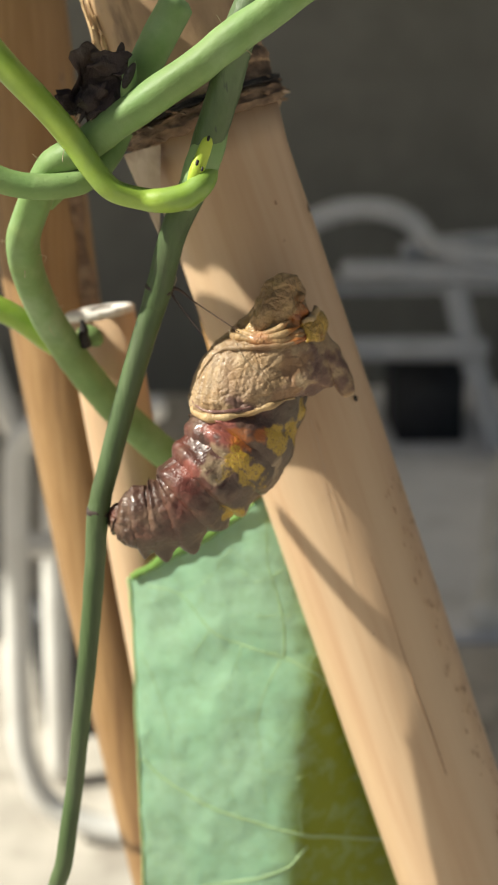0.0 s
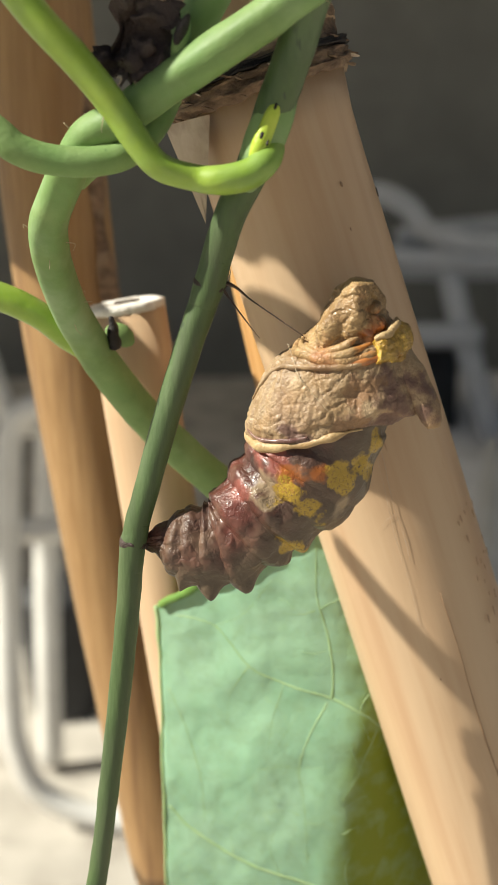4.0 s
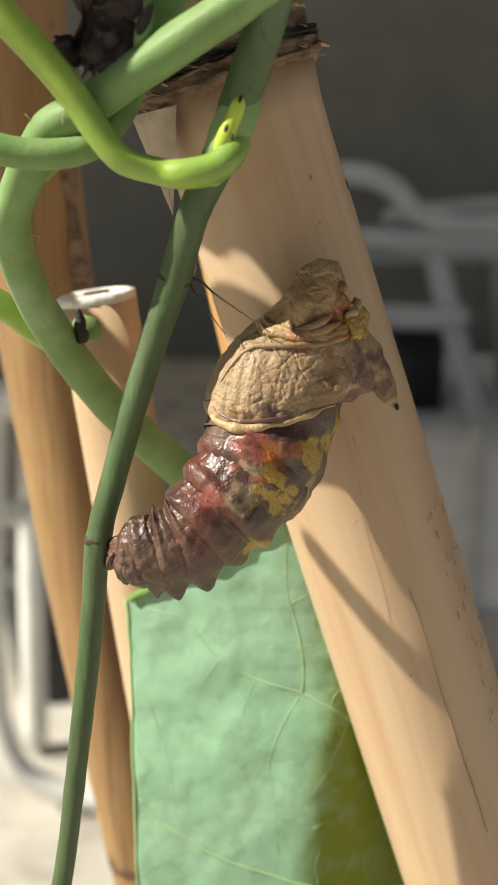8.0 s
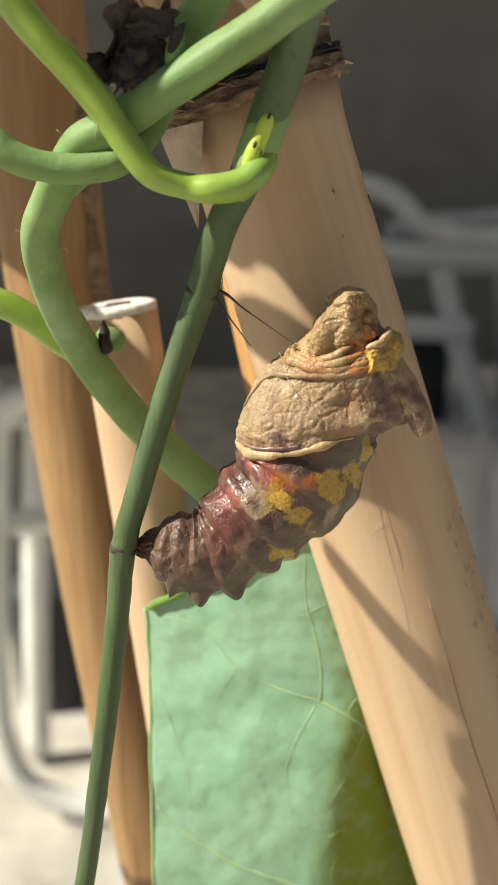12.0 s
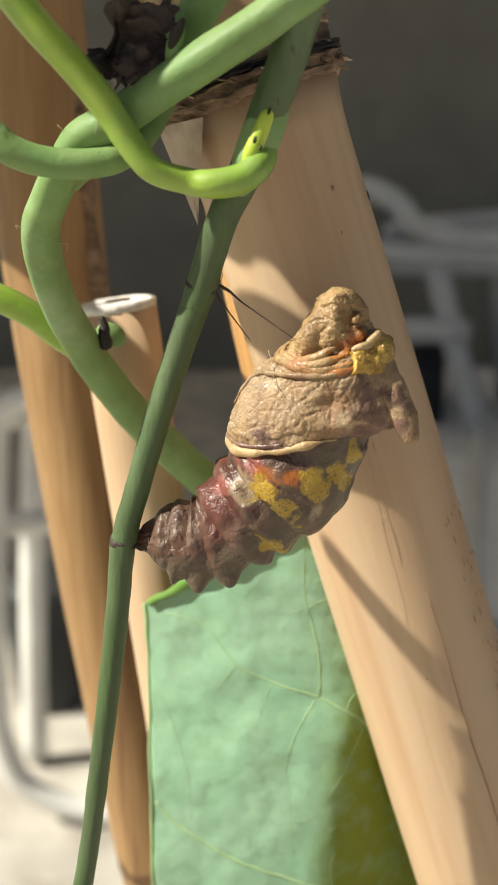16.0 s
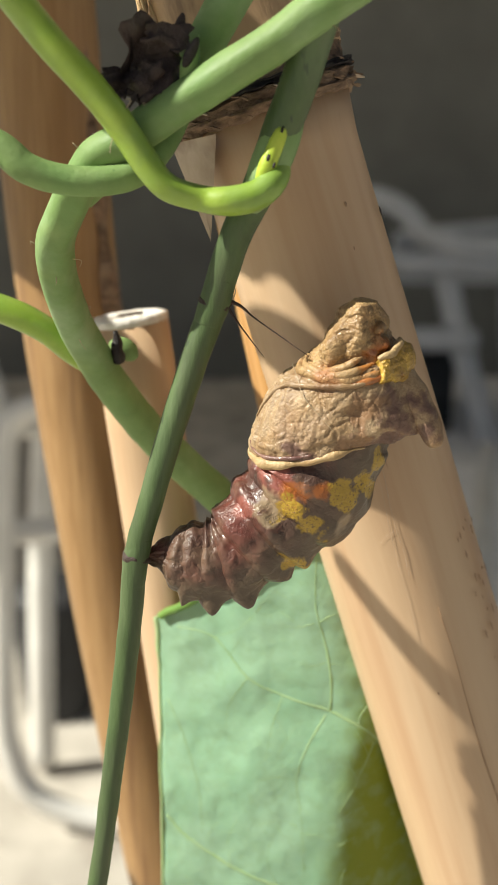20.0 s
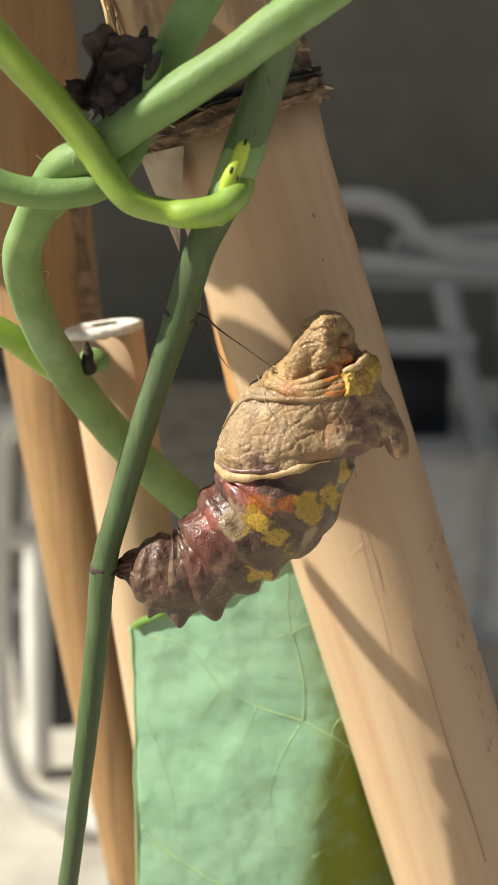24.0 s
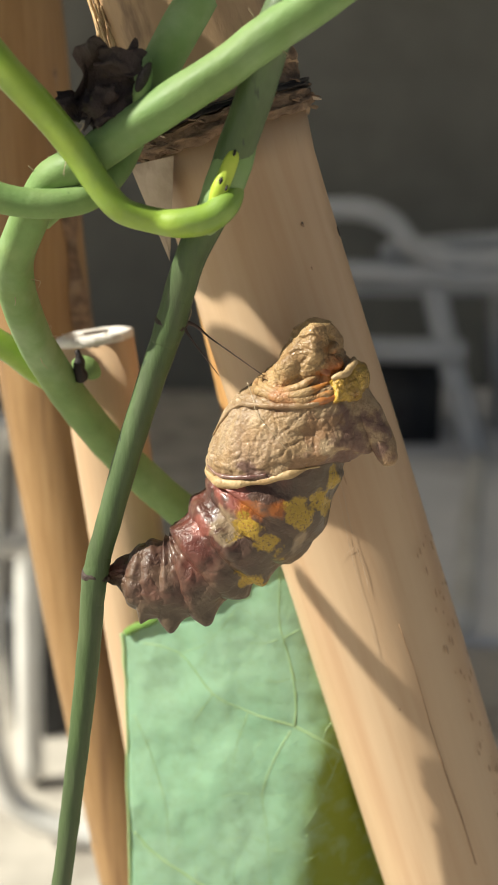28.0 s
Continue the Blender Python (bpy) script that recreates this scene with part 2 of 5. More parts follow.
BOUNCE_WHITE = surface("white_bounce_paint", (0.74, 0.74, 0.72), (0.82, 0.82, 0.80), 5, (1, 1, 1), 0.8, 0.1, 60)
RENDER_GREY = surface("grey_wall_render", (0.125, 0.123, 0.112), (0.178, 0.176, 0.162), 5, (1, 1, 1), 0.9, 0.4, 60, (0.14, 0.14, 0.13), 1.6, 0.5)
# near-black for the blocks that stand in for shade
SHADE_DARK = surface("dark_shade", (0.015, 0.015, 0.017), (0.04, 0.04, 0.042), 20, (1, 1, 1), 0.6, 0.1)

# ---- building helpers ----
Z0 = 80.0  # height of the working origin over the ground, in centimetres


def at(x, y, z):
    """A place from centimetres round the stem, with the ground 80 cm below."""
    return Vector((x * CM, y * CM, (z + Z0) * CM))


def holder(name, m, label, category, group="", kind=""):
    """An Empty at a thing's base, to parent its parts."""
    ob = new(name)
    ob.empty_display_size = 0.002
    ob.matrix_basis = m if isinstance(m, Matrix) else Matrix.Translation(m)
    return tagged(ob, label, category, group, kind)


def world_of(ob):
    m = ob.matrix_basis.copy()
    while ob.parent:
        ob = ob.parent
        m = ob.matrix_basis @ m
    return m


def part(name, bm, material, parent=None, label="", smooth=True, local=False):
    """Links a bmesh, given in world metres (or in its parent's space), as one mesh object under a thing or a part."""
    if parent and not local:
        bm.transform(world_of(parent).inverted())
    bmesh.ops.recalc_face_normals(bm, faces=bm.faces)
    data = bpy.data.meshes.new(name)
    bm.to_mesh(data)
    bm.free()
    for face in data.polygons:
        face.use_smooth = smooth
    data.materials.append(material)
    ob = new(name, data)
    ob.parent = parent
    return tagged(ob, label)


def spline(points, per=8):
    """Points on a smooth line through the given rows of numbers."""
    p = np.array(points, float)
    p = np.vstack([2 * p[0] - p[1], p, 2 * p[-1] - p[-2]])
    rows = []
    for i in range(1, len(p) - 2):
        for s in np.arange(per) / per:
            a, b, c, d = p[i - 1], p[i], p[i + 1], p[i + 2]
            rows.append(0.5 * (2 * b + (c - a) * s + (2 * a - 5 * b + 4 * c - d) * s**2 + (3 * b - a - 3 * c + d) * s**3))
    return np.array(rows + [p[-2]])


def loft(rings, close=True):
    """A skin over rings of points, with closed ends."""
    bm = bmesh.new()
    rows = [[bm.verts.new(p) for p in ring] for ring in rings]
    n = len(rows[0])
    for a, b in zip(rows, rows[1:]):
        for i in range(n):
            bm.faces.new((a[i], a[(i + 1) % n], b[(i + 1) % n], b[i]))
    if close:
        for row in (rows[0], rows[-1]):
            middle = bm.verts.new(sum((v.co for v in row), Vector()) / n)
            for i in range(n):
                bm.faces.new((row[i], row[(i + 1) % n], middle))
    return bm


def sections(path):
    """Centre, two cross directions and radius along a line of x, y, z, r rows, turning as little as it can."""
    tangents = np.gradient(path[:, :3], axis=0)
    side, rows = None, []
    for row, tangent in zip(path, tangents):
        t = Vector(tangent).normalized()
        side = (side - t * side.dot(t)).normalized() if side else t.cross(Vector((0.2, -1, 0.3))).normalized()
        rows.append((Vector(row[:3]), side.copy(), t.cross(side), row[3]))
    return rows


def tube(points, seg=18, per=8, ribs=0, rib=0.0, bump=0.0, bump_scale=4.0, ends=True, shape=None):
    """A tube in world metres along rows of x, y, z, radius in centimetres, with ribs and uneven skin; its ends are rounded."""
    path = spline(points, per) if per else np.array(points, float)
    rings = []
    rows = sections(path)
    for k, (c, u, v, r) in enumerate(rows):
        if shape:
            r *= shape(k / (len(rows) - 1))
        ring = []
        for i in range(seg):
            a = 2 * math.pi * i / seg
            rr = r * (1 + rib * math.cos(ribs * a + 0.02 * k))
            p = c + (u * math.cos(a) + v * math.sin(a)) * rr
            if bump:
                p += (p - c).normalized() * bump * noise.noise(p * bump_scale)
            ring.append(at(*p))
        rings.append(ring)
    if ends:
        for where, step in ((0, 1), (-1, -1)):
            c = at(*rows[where][0])
            d = (rings[where][0] - rings[where + step][0]).normalized()
            r = (rings[where][0] - c).length
            cap = [c + (p - c) * 0.6 + d * r * 0.3 for p in rings[where]]
            rings = [cap] + rings if where == 0 else rings + [cap]
    return loft(rings)


def lump(centre, axes, rough=0.1, scale=3.0, seg=20, rows=14, bend=0.0):
    """An uneven rounded body round a centre, by three half axes, in centimetres."""
    c, (a, b, d) = Vector(centre), [Vector(x) for x in axes]
    rings = []
    for i in range(1, rows):
        f = math.pi * i / rows
        ring = []
        for j in range(seg):
            g = 2 * math.pi * j / seg
            off = a * math.sin(f) * math.cos(g) + b * math.sin(f) * math.sin(g) + d * math.cos(f)
            off += b * bend * (math.cos(f) ** 2)
            off *= 1 + rough * noise.noise((c + off) * scale)
            ring.append(at(*(c + off)))
        rings.append(ring)
    return loft(rings)


def crumple(centre, size, seed, folds=2.2, grid=12, lean=(0, 0, 1)):
    """A thin dry scrap: a small crumpled sheet with thickness and a ragged edge."""
    c, s = Vector(centre), Vector(size)
    off = Vector((seed * 3.1, seed * 1.7, seed))
    turn = Vector((0, 0, 1)).rotation_difference(Vector(lean)).to_matrix()
    bm = bmesh.new()
    layers = []
    for side in (0.0, 0.018):
        layer = {}
        for i in range(grid + 1):
            for j in range(grid + 1):
                u, v = 2 * i / grid - 1, 2 * j / grid - 1
                edge = 1 - 0.35 * max(abs(u), abs(v)) * (0.5 + noise.noise(Vector((u * 2.3, v * 2.3, seed))))
                w = noise.noise(Vector((u * folds, v * folds, seed)) + off)
                p = Vector((u * s.x * edge, w * s.y + side, v * s.z * edge))
                p.x += 0.35 * s.x * noise.noise(Vector((v * 2, u, seed + 9)))
                p.z += 0.35 * s.z * noise.noise(Vector((u * 2, v, seed + 5)))
                layer[i, j] = bm.verts.new(at(*(c + turn @ p)))
        layers.append(layer)
    for i in range(grid):
        for j in range(grid):
            for layer in layers:
                bm.faces.new([layer[k] for k in ((i, j), (i + 1, j), (i + 1, j + 1), (i, j + 1))])
    rim = [(i, 0) for i in range(grid)] + [(grid, j) for j in range(grid)] + [(i, grid) for i in range(grid, 0, -1)] + [(0, j) for j in range(grid, 0, -1)]
    for a, b in zip(rim, rim[1:] + rim[:1]):
        bm.faces.new((layers[0][a], layers[0][b], layers[1][b], layers[1][a]))
    return bm


def box(x0, x1, y0, y1, z0, z1, bevel=0.0):
    """A block between limits in metres, with softened edges."""
    bm = bmesh.new()
    bmesh.ops.create_cube(bm, size=1.0)
    for v in bm.verts:
        v.co = Vector(((x0, x1)[v.co.x > 0], (y0, y1)[v.co.y > 0], (z0, z1)[v.co.z > 0]))
    if bevel:
        bmesh.ops.bevel(bm, geom=bm.edges[:], offset=bevel, segments=2, affect="EDGES")
    return bm


def gauss(x, middle, width):
    return math.exp(-((x - middle) / width) ** 2)


def step(x, middle, width):
    return 1 / (1 + math.exp(-max(-40.0, min(40.0, (x - middle) / width))))


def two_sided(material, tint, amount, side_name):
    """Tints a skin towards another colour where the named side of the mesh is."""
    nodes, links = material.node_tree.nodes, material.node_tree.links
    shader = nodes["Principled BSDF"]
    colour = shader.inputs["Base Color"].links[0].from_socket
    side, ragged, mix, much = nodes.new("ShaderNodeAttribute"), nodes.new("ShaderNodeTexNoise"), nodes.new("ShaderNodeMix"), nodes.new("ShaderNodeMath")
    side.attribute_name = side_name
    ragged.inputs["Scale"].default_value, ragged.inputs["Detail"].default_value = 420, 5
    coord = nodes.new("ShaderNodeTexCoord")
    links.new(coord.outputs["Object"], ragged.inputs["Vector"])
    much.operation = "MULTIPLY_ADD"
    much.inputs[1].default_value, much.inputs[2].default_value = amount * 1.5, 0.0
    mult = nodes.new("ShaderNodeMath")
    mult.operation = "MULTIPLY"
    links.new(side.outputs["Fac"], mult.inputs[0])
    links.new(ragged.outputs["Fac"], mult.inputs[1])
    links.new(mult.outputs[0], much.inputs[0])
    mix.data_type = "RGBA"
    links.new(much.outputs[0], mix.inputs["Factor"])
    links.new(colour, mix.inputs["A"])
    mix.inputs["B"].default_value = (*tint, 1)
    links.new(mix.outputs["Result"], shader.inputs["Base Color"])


# ---- lines of the stems and stakes: x, y, z and radius in centimetres ----
STEM = [(0.48, -0.35, 1.752, 0.167), (0.265, -0.25, 1.368, 0.162), (0.127, -0.151, 0.965, 0.158), (0.06, -0.109, 0.756, 0.155), (-0.096, -0.006, 0.346, 0.155), (-0.241, 0.084, -0.037, 0.146), (-0.453, 0.125, -0.462, 0.137), (-0.637, 0.251, -1.046, 0.132), (-0.787, 0.273, -1.461, 0.126), (-0.933, 0.255, -1.894, 0.122), (-1.087, 0.226, -2.384, 0.119), (-1.24, 0.197, -2.911, 0.115), (-1.363, 0.178, -3.37, 0.113), (-1.429, 0.159, -4.006, 0.11), (-1.517, 0.13, -4.743, 0.106), (-1.634, 0.079, -5.613, 0.099), (-1.751, 0.029, -6.449, 0.095), (-1.899, -0.019, -7.312, 0.1)]
VINE_FRONT = [(1.089, -0.5, 1.865, 0.165), (0.56, -0.42, 1.523, 0.165), (0.182, -0.35, 1.274, 0.165), (-0.077, -0.3, 1.091, 0.165), (-0.521, -0.2, 0.823, 0.165), (-0.985, -0.05, 0.55, 0.165), (-1.348, 0.06, 0.323, 0.165), (-1.651, 0.18, 0.156, 0.162), (-1.951, 0.5, -0.27, 0.17), (-2.135, 0.85, -0.675, 0.18), (-2.103, 1.5, -1.341, 0.185), (-1.889, 2.1, -2.006, 0.195), (-1.556, 2.55, -2.633, 0.2), (-1.152, 2.75, -3.122, 0.205), (-0.66, 2.95, -3.649, 0.21), (-0.074, 3.2, -4.289, 0.21)]
VINE_BACK = [(-0.357, 0.3, 1.694, 0.17), (-0.639, 0.32, 1.239, 0.17), (-0.862, 0.36, 0.857, 0.16), (-1.152, 0.4, 0.508, 0.155), (-1.511, 0.5, 0.172, 0.15), (-1.832, 0.6, -0.131, 0.14)]
TENDRIL_LOW = [(-6.9, -0.4, 3.1, 0.1), (-6.17, -0.4, 2.37, 0.105), (-4.98, -0.4, 1.14, 0.115), (-4.13, -0.4, 0.3, 0.12), (-3.3, -0.2, 0.2, 0.125), (-2.515, -0.05, 0.313, 0.13), (-2.171, -0.05, 0.097, 0.13), (-1.866, -0.02, 0.01, 0.128), (-1.506, 0, 0.001, 0.125), (-1.241, 0.08, 0.089, 0.12), (-1.062, 0.25, 0.301, 0.115), (-0.936, 0.35, 0.527, 0.1)]
PETIOLE = [(-5.4, -0.45, 5.95, 0.12), (-4.36, -0.4, 4.43, 0.125), (-3.36, -0.4, 2.98, 0.13), (-2.57, -0.4, 1.92, 0.13), (-1.942, -0.37, 1.116, 0.13), (-1.632, -0.32, 0.775, 0.128), (-1.377, -0.27, 0.461, 0.122), (-1.189, -0.24, 0.178, 0.118), (-0.998, -0.22, -0.045, 0.112), (-0.721, -0.16, -0.138, 0.11), (-0.511, -0.2, -0.157, 0.12), (-0.301, -0.19, -0.12, 0.125), (-0.176, -0.16, -0.042, 0.12), (-0.103, -0.08, 0.053, 0.11), (-0.067, 0.02, 0.144, 0.08)]
SIDE_SHOOT = [(-3.405, 1.9, -1.137, 0.15), (-2.851, 1.9, -1.318, 0.15), (-2.475, 1.95, -1.513, 0.145), (-2.163, 2.05, -1.79, 0.14), (-1.858, 2.1, -1.976, 0.12)]
STAKE_LEFT = [(-3.611, 7.2, 4.745, 0.8), (-3.399, 7.2, 2.246, 0.8), (-3.144, 7.3, -1.73, 0.78), (-2.58, 7.4, -6.314, 0.76), (-1.774, 7.4, -11.57, 0.74), (-0.824, 7.4, -17.019, 0.72)]
LEAF_EDGE = [(-1.464, 3.2, -5.135), (-1.428, 3.1, -5.657), (-1.404, 2.9, -6.57), (-1.393, 2.68, -7.687), (-1.381, 2.58, -8.626), (-1.373, 2.5, -9.821), (-1.325, 2.35, -12.515)]
LEAF_FOLD = [(0.497, 2.2, -3.69), (0.771, 2.16, -4.651), (1.081, 2.12, -5.714), (0.912, 2.1, -7.058), (0.805, 2.08, -8.207), (0.74, 2.07, -9.579), (0.595, 2.05, -12.315)]
SHRIVEL = (-1.109, 0.35, 0.921)
NUB = (-1.709, 2, -1.694)
SPIKE = (-0.502, 0.24, -1.041)
BUD = (-0.147, -0.2, 0.278)

# ---- setting ----


def build_setting():
    """Pale stone ground to the horizon, a grey wall behind, and an unseen roof added to shade it."""
    bm = bmesh.new()
    bmesh.ops.create_grid(bm, x_segments=40, y_segments=40, size=1.0)
    for v in bm.verts:
        v.co = Vector((v.co.x**3 * 400, v.co.y**3 * 400, 0))
    tagged(part("ground", bm, STONE), "pale dusty stone ground with darker stains", "ground", kind="structure")
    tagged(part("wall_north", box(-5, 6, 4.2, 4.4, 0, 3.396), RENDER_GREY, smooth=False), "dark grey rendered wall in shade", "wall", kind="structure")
    # added slab; skylight missing under the roof is put into its pale colour
    tagged(part("pale_floor_slab", box(0.15, 6, 1.7, 4.195, 0.0, 0.02, 0.004), FLOOR_BRIGHT, smooth=False), "pale grey slab added to brighten the shaded floor", "floor", kind="structure")
    # unseen slabs added to shade wall and floor; white underside bounces light back
    tagged(part("shade_roof", box(-3.6, 6, 0.17, 0.866, 3.4, 3.52), BOUNCE_WHITE, smooth=False), "unseen roof slab added to cast shade, white to bounce light", "ceiling", kind="structure")
    tagged(part("shade_roof", box(-5, 6, 0.87, 4.4, 3.4, 3.52), BOUNCE_WHITE, smooth=False), "unseen roof slab added to cast shade, white to bounce light", "ceiling", kind="structure")


# ---- bamboo stakes ----


def along(a, b):
    """The pose of a stake's base, with z along it, and its length in metres."""
    a, b = at(*a), at(*b)
    return Matrix.Translation(b) @ (a - b).to_track_quat("Z", "X").to_matrix().to_4x4(), (a - b).length


def culm(z0, z1, r0, r1, seg=40, rows=60, swell0=0.0, swell1=0.0, wave=0.0, seed=0.0, ease=0.0):
    """An internode in its stake's own space (metres along z): slightly oval, swollen towards its nodes, uneven."""
    rings = []
    for k in range(rows + 1):
        s = k / rows
        z = z0 + (z1 - z0) * s
        r = (r0 + (r1 - r0) * (math.exp(-(z1 - z) / ease) if ease else s)) + swell0 * math.exp(-s * (z1 - z0) / 0.0025) + swell1 * math.exp(-(1 - s) * (z1 - z0) / 0.0025)
        ring = []
        for i in range(seg):
            a = 2 * math.pi * i / seg
            rr = r * (1 + wave * noise.noise(Vector((math.cos(a) * 1.5, math.sin(a) * 1.5, z * 60 + seed))))
            ring.append(Vector((rr * math.cos(a), rr * math.sin(a), z)))
        rings.append(ring)
    return loft(rings)


def node_band(z0, z1, r, rough, seg=72, rows=14, seed=0.0):
    """The rough scar of a sheath round a node, in its stake's space."""
    rings = []
    for k in range(rows + 1):
        s = k / rows
        z = z0 + (z1 - z0) * s
        lip = 0.9 * math.exp(-((s - 0.15) / 0.1) ** 2) + 0.55 * math.exp(-((s - 0.85) / 0.12) ** 2)
        ring = []
        for i in range(seg):
            a = 2 * math.pi * i / seg
            n = noise.noise(Vector((math.cos(a) * 6, math.sin(a) * 6, s * 5 + seed)))
            m = noise.noise(Vector((math.cos(a) * 22, math.sin(a) * 22, s * 9 + seed)))
            rr = r + rough * (lip + 0.5 * n + 0.35 * m)
            ring.append(Vector((rr * math.cos(a), rr * math.sin(a), z + rough * 0.9 * n)))
        rings.append(ring)
    return loft(rings)


def build_main_stake():
    # the axis runs straight from the ground past the chrysalis
    d = Vector((4.30, 0.1, -13.157)).normalized()
    origin = Vector((-0.225, 1.92, 0.765))
    foot = origin + d * ((-Z0 - origin.z) / d.z)
    head = origin - d * 3.2
    m, length = along(head, foot)
    stake = holder("bamboo_stake", m, "leaning tan bamboo stake with a rough brown node", "bamboo stake", "bamboo stakes")
    node_z = length - 0.032
    part("internode", culm(0.0, node_z - 0.0015, 0.0090, 0.0079, rows=220, swell1=0.0005, wave=0.012, ease=0.08), BAMBOO, stake, local=True)
    part("internode", culm(node_z + 0.003, length, 0.0085, 0.0084, rows=30, swell0=0.0005, wave=0.012, seed=5), BAMBOO_DIRTY, stake, local=True)
    part("node_scar", node_band(node_z - 0.0016, node_z + 0.0046, 0.0087, 0.0006), NODE_BARK, stake, "rough brown sheath scar", local=True)
    part("node_ridge", node_band(node_z - 0.0010, node_z + 0.0004, 0.0091, 0.0006, rows=8, seed=3), NODE_BARK, stake, local=True)
    inv = m.inverted()
    # flecks, dot and scratches on the skin that faces the view

    def skin(x, z, lift=0.0):
        """A place on the skin for a world x, z in centimetres, on the side towards the viewer."""
        p = inv @ at(x, 1.2, z)
        zz = p.z
        axis = (m @ Vector((0, 0, zz)))
        r = 0.0090 - 0.0011 * math.exp(-max(0.0, node_z - zz) / 0.08)
        off = max(-0.995, min(0.995, (x * CM - axis.x) / r))
        y = axis.y - math.sqrt(1 - off * off) * r * (1 + lift)
        return Vector((x, y / CM, z))

    def frame_at(c):
        """Outward, along and across directions of the skin at a place on it."""
        n = Vector((c.x - (-0.225 + (0.765 - c.z) * 0.3268), c.y - 1.92, 0)).normalized()
        n = (n - d * n.dot(d)).normalized()
        return n, d, n.cross(d)

    def stain(x, z, wide, long, thick, material, rough=0.5, seed=0.0, name="stain"):
        c = skin(x, z)
        n, length_way, across = frame_at(c)
        part(name, lump(c, (across * wide, n * thick, length_way * long), rough, 9 + seed, 14, 10), material, stake)

    stain(0.94, -0.28, 0.014, 0.055, 0.006, DRY_BLACK, 0.6, name="fleck")
    stain(1.46, -2.41, 0.033, 0.042, 0.012, DRY_BLACK, 0.3, name="fleck")
    for x, z, w, h in ((0.57, -0.21, 0.016, 0.028), (0.66, -0.62, 0.008, 0.02), (1.66, -5.2, 0.01, 0.012)):
        stain(x, z, w, h, 0.003, STAIN, 0.2, name="fleck")
    rng = random.Random(4)
    for x0, z0, x1, z1, r, paint in ((0.86, -2.55, 1.42, -4.6, 0.002, SHEATH), (0.93, -2.6, 1.3, -3.9, 0.002, SHEATH), (1.62, -4.25, 2.56, -7.06, 0.006, STAIN), (0.99, -3.55, 1.13, -3.4, 0.0009, SHEATH)):
        pts = [(*skin(x0 + (x1 - x0) * s + 0.012 * math.sin(9 * s), z0 + (z1 - z0) * s, 0.001), r * (0.5 + rng.random())) for s in (0, 0.2, 0.4, 0.6, 0.8, 1)]
        part("scratch", tube(pts, 6, 4), paint, stake, "thin scratch in the skin")
    # dark weathered stains down the shaded side
    for k in range(70):
        z = rng.uniform(-8.0, -3.4)
        s = rng.uniform(0.006, 0.024)
        stain(-0.225 + (0.765 - z) * 0.3268 + rng.triangular(0.60, 0.88, 0.86), z, s * 0.6, s * 2.2, 0.003, STAIN, 0.5, k, "weathered_stain")
    # black crack over a flaky ledge at the node, and dirt above it
    part("node_crack", node_band(node_z + 0.0006, node_z + 0.0013, 0.0094, 0.0003, rows=6, seed=8), DRY_BLACK, stake, "dark crack along the node", local=True)
    for k in range(34):
        a = radians(rng.uniform(170, 390))
        c = m @ Vector((0.0094 * math.cos(a), 0.0094 * math.sin(a), node_z - rng.uniform(-0.0012, 0.0016)))
        c = Vector((c.x, c.y, c.z - Z0 * CM)) / CM
        part("bark_flake", lump(c, (Vector((rng.uniform(0.03, 0.09), 0, -0.01)), Vector((0, 0.03, 0)), Vector((0, 0, 0.012))), 0.8, 14, 10, 6), rng.choice((SHEATH, NODE_BARK, NODE_BARK)), stake)
    for k in range(16):
        stain(rng.uniform(-0.55, 0.3), rng.uniform(0.72, 1.3), rng.uniform(0.01, 0.03), rng.uniform(0.01, 0.04), 0.006, rng.choice((DRY_BLACK, STAIN, NODE_BARK)), 0.7, k, "dirt_spot")
    # torn fibres on the upper left edge and the pale sheath below the node
    for k in range(40):
        s = rng.random()
        x, z, y = -1.42 + 0.2 * s + rng.uniform(-0.03, 0.13), 1.75 - 0.6 * s, 1.72 + rng.uniform(-0.25, 0.2)
        long, thick = rng.uniform(0.12, 0.32), rng.uniform(0.008, 0.026)
        lean = rng.uniform(-0.05, 0.03)
        part("torn_fibre", tube([(x - 0.32 * long, y, z + long, thick), (x, y - 0.02, z, thick * 1.1), (x + 0.2 * long + lean, y - 0.05, z - 0.6 * long, thick * 0.25)], 6, 4), FIBRE, stake, "torn bamboo fibre")
    part("split_edge", tube([(-1.5, 1.78, 2.3, 0.10), (-1.37, 1.78, 1.85, 0.09), (-1.24, 1.78, 1.45, 0.07), (-1.12, 1.8, 1.05, 0.015)], 12, 8, bump=0.05, bump_scale=6), FIBRE, stake, "frayed split edge of the cane")
    # papery sheath left on the skin below the node, tapering down along the edge, and its loose point
    bm = bmesh.new()
    sheet = []
    left, right, tip = Vector((-1.1, 1.5, 0.33)), Vector((-0.65, 1.15, 0.42)), Vector((-0.71, 1.3, -0.57))
    for j in range(19):
        q = (j / 18) ** 0.9
        a, b = left.lerp(tip, q), right.lerp(tip, q)
        sheet.append([bm.verts.new(at(*(a.lerp(b, i / 8) + Vector((0, -0.05 * math.sin(math.pi * i / 8) * (1 - q) + 0.03 * noise.noise(Vector((i, j * 0.4, 3))), 0))))) for i in range(9)])
    for p, q in zip(sheet, sheet[1:]):
        for i in range(8):
            bm.faces.new((p[i], p[i + 1], q[i + 1], q[i]))
    part("sheath_remnant", bm, SHEATH, stake, "pale papery sheath remnant")
    return stake


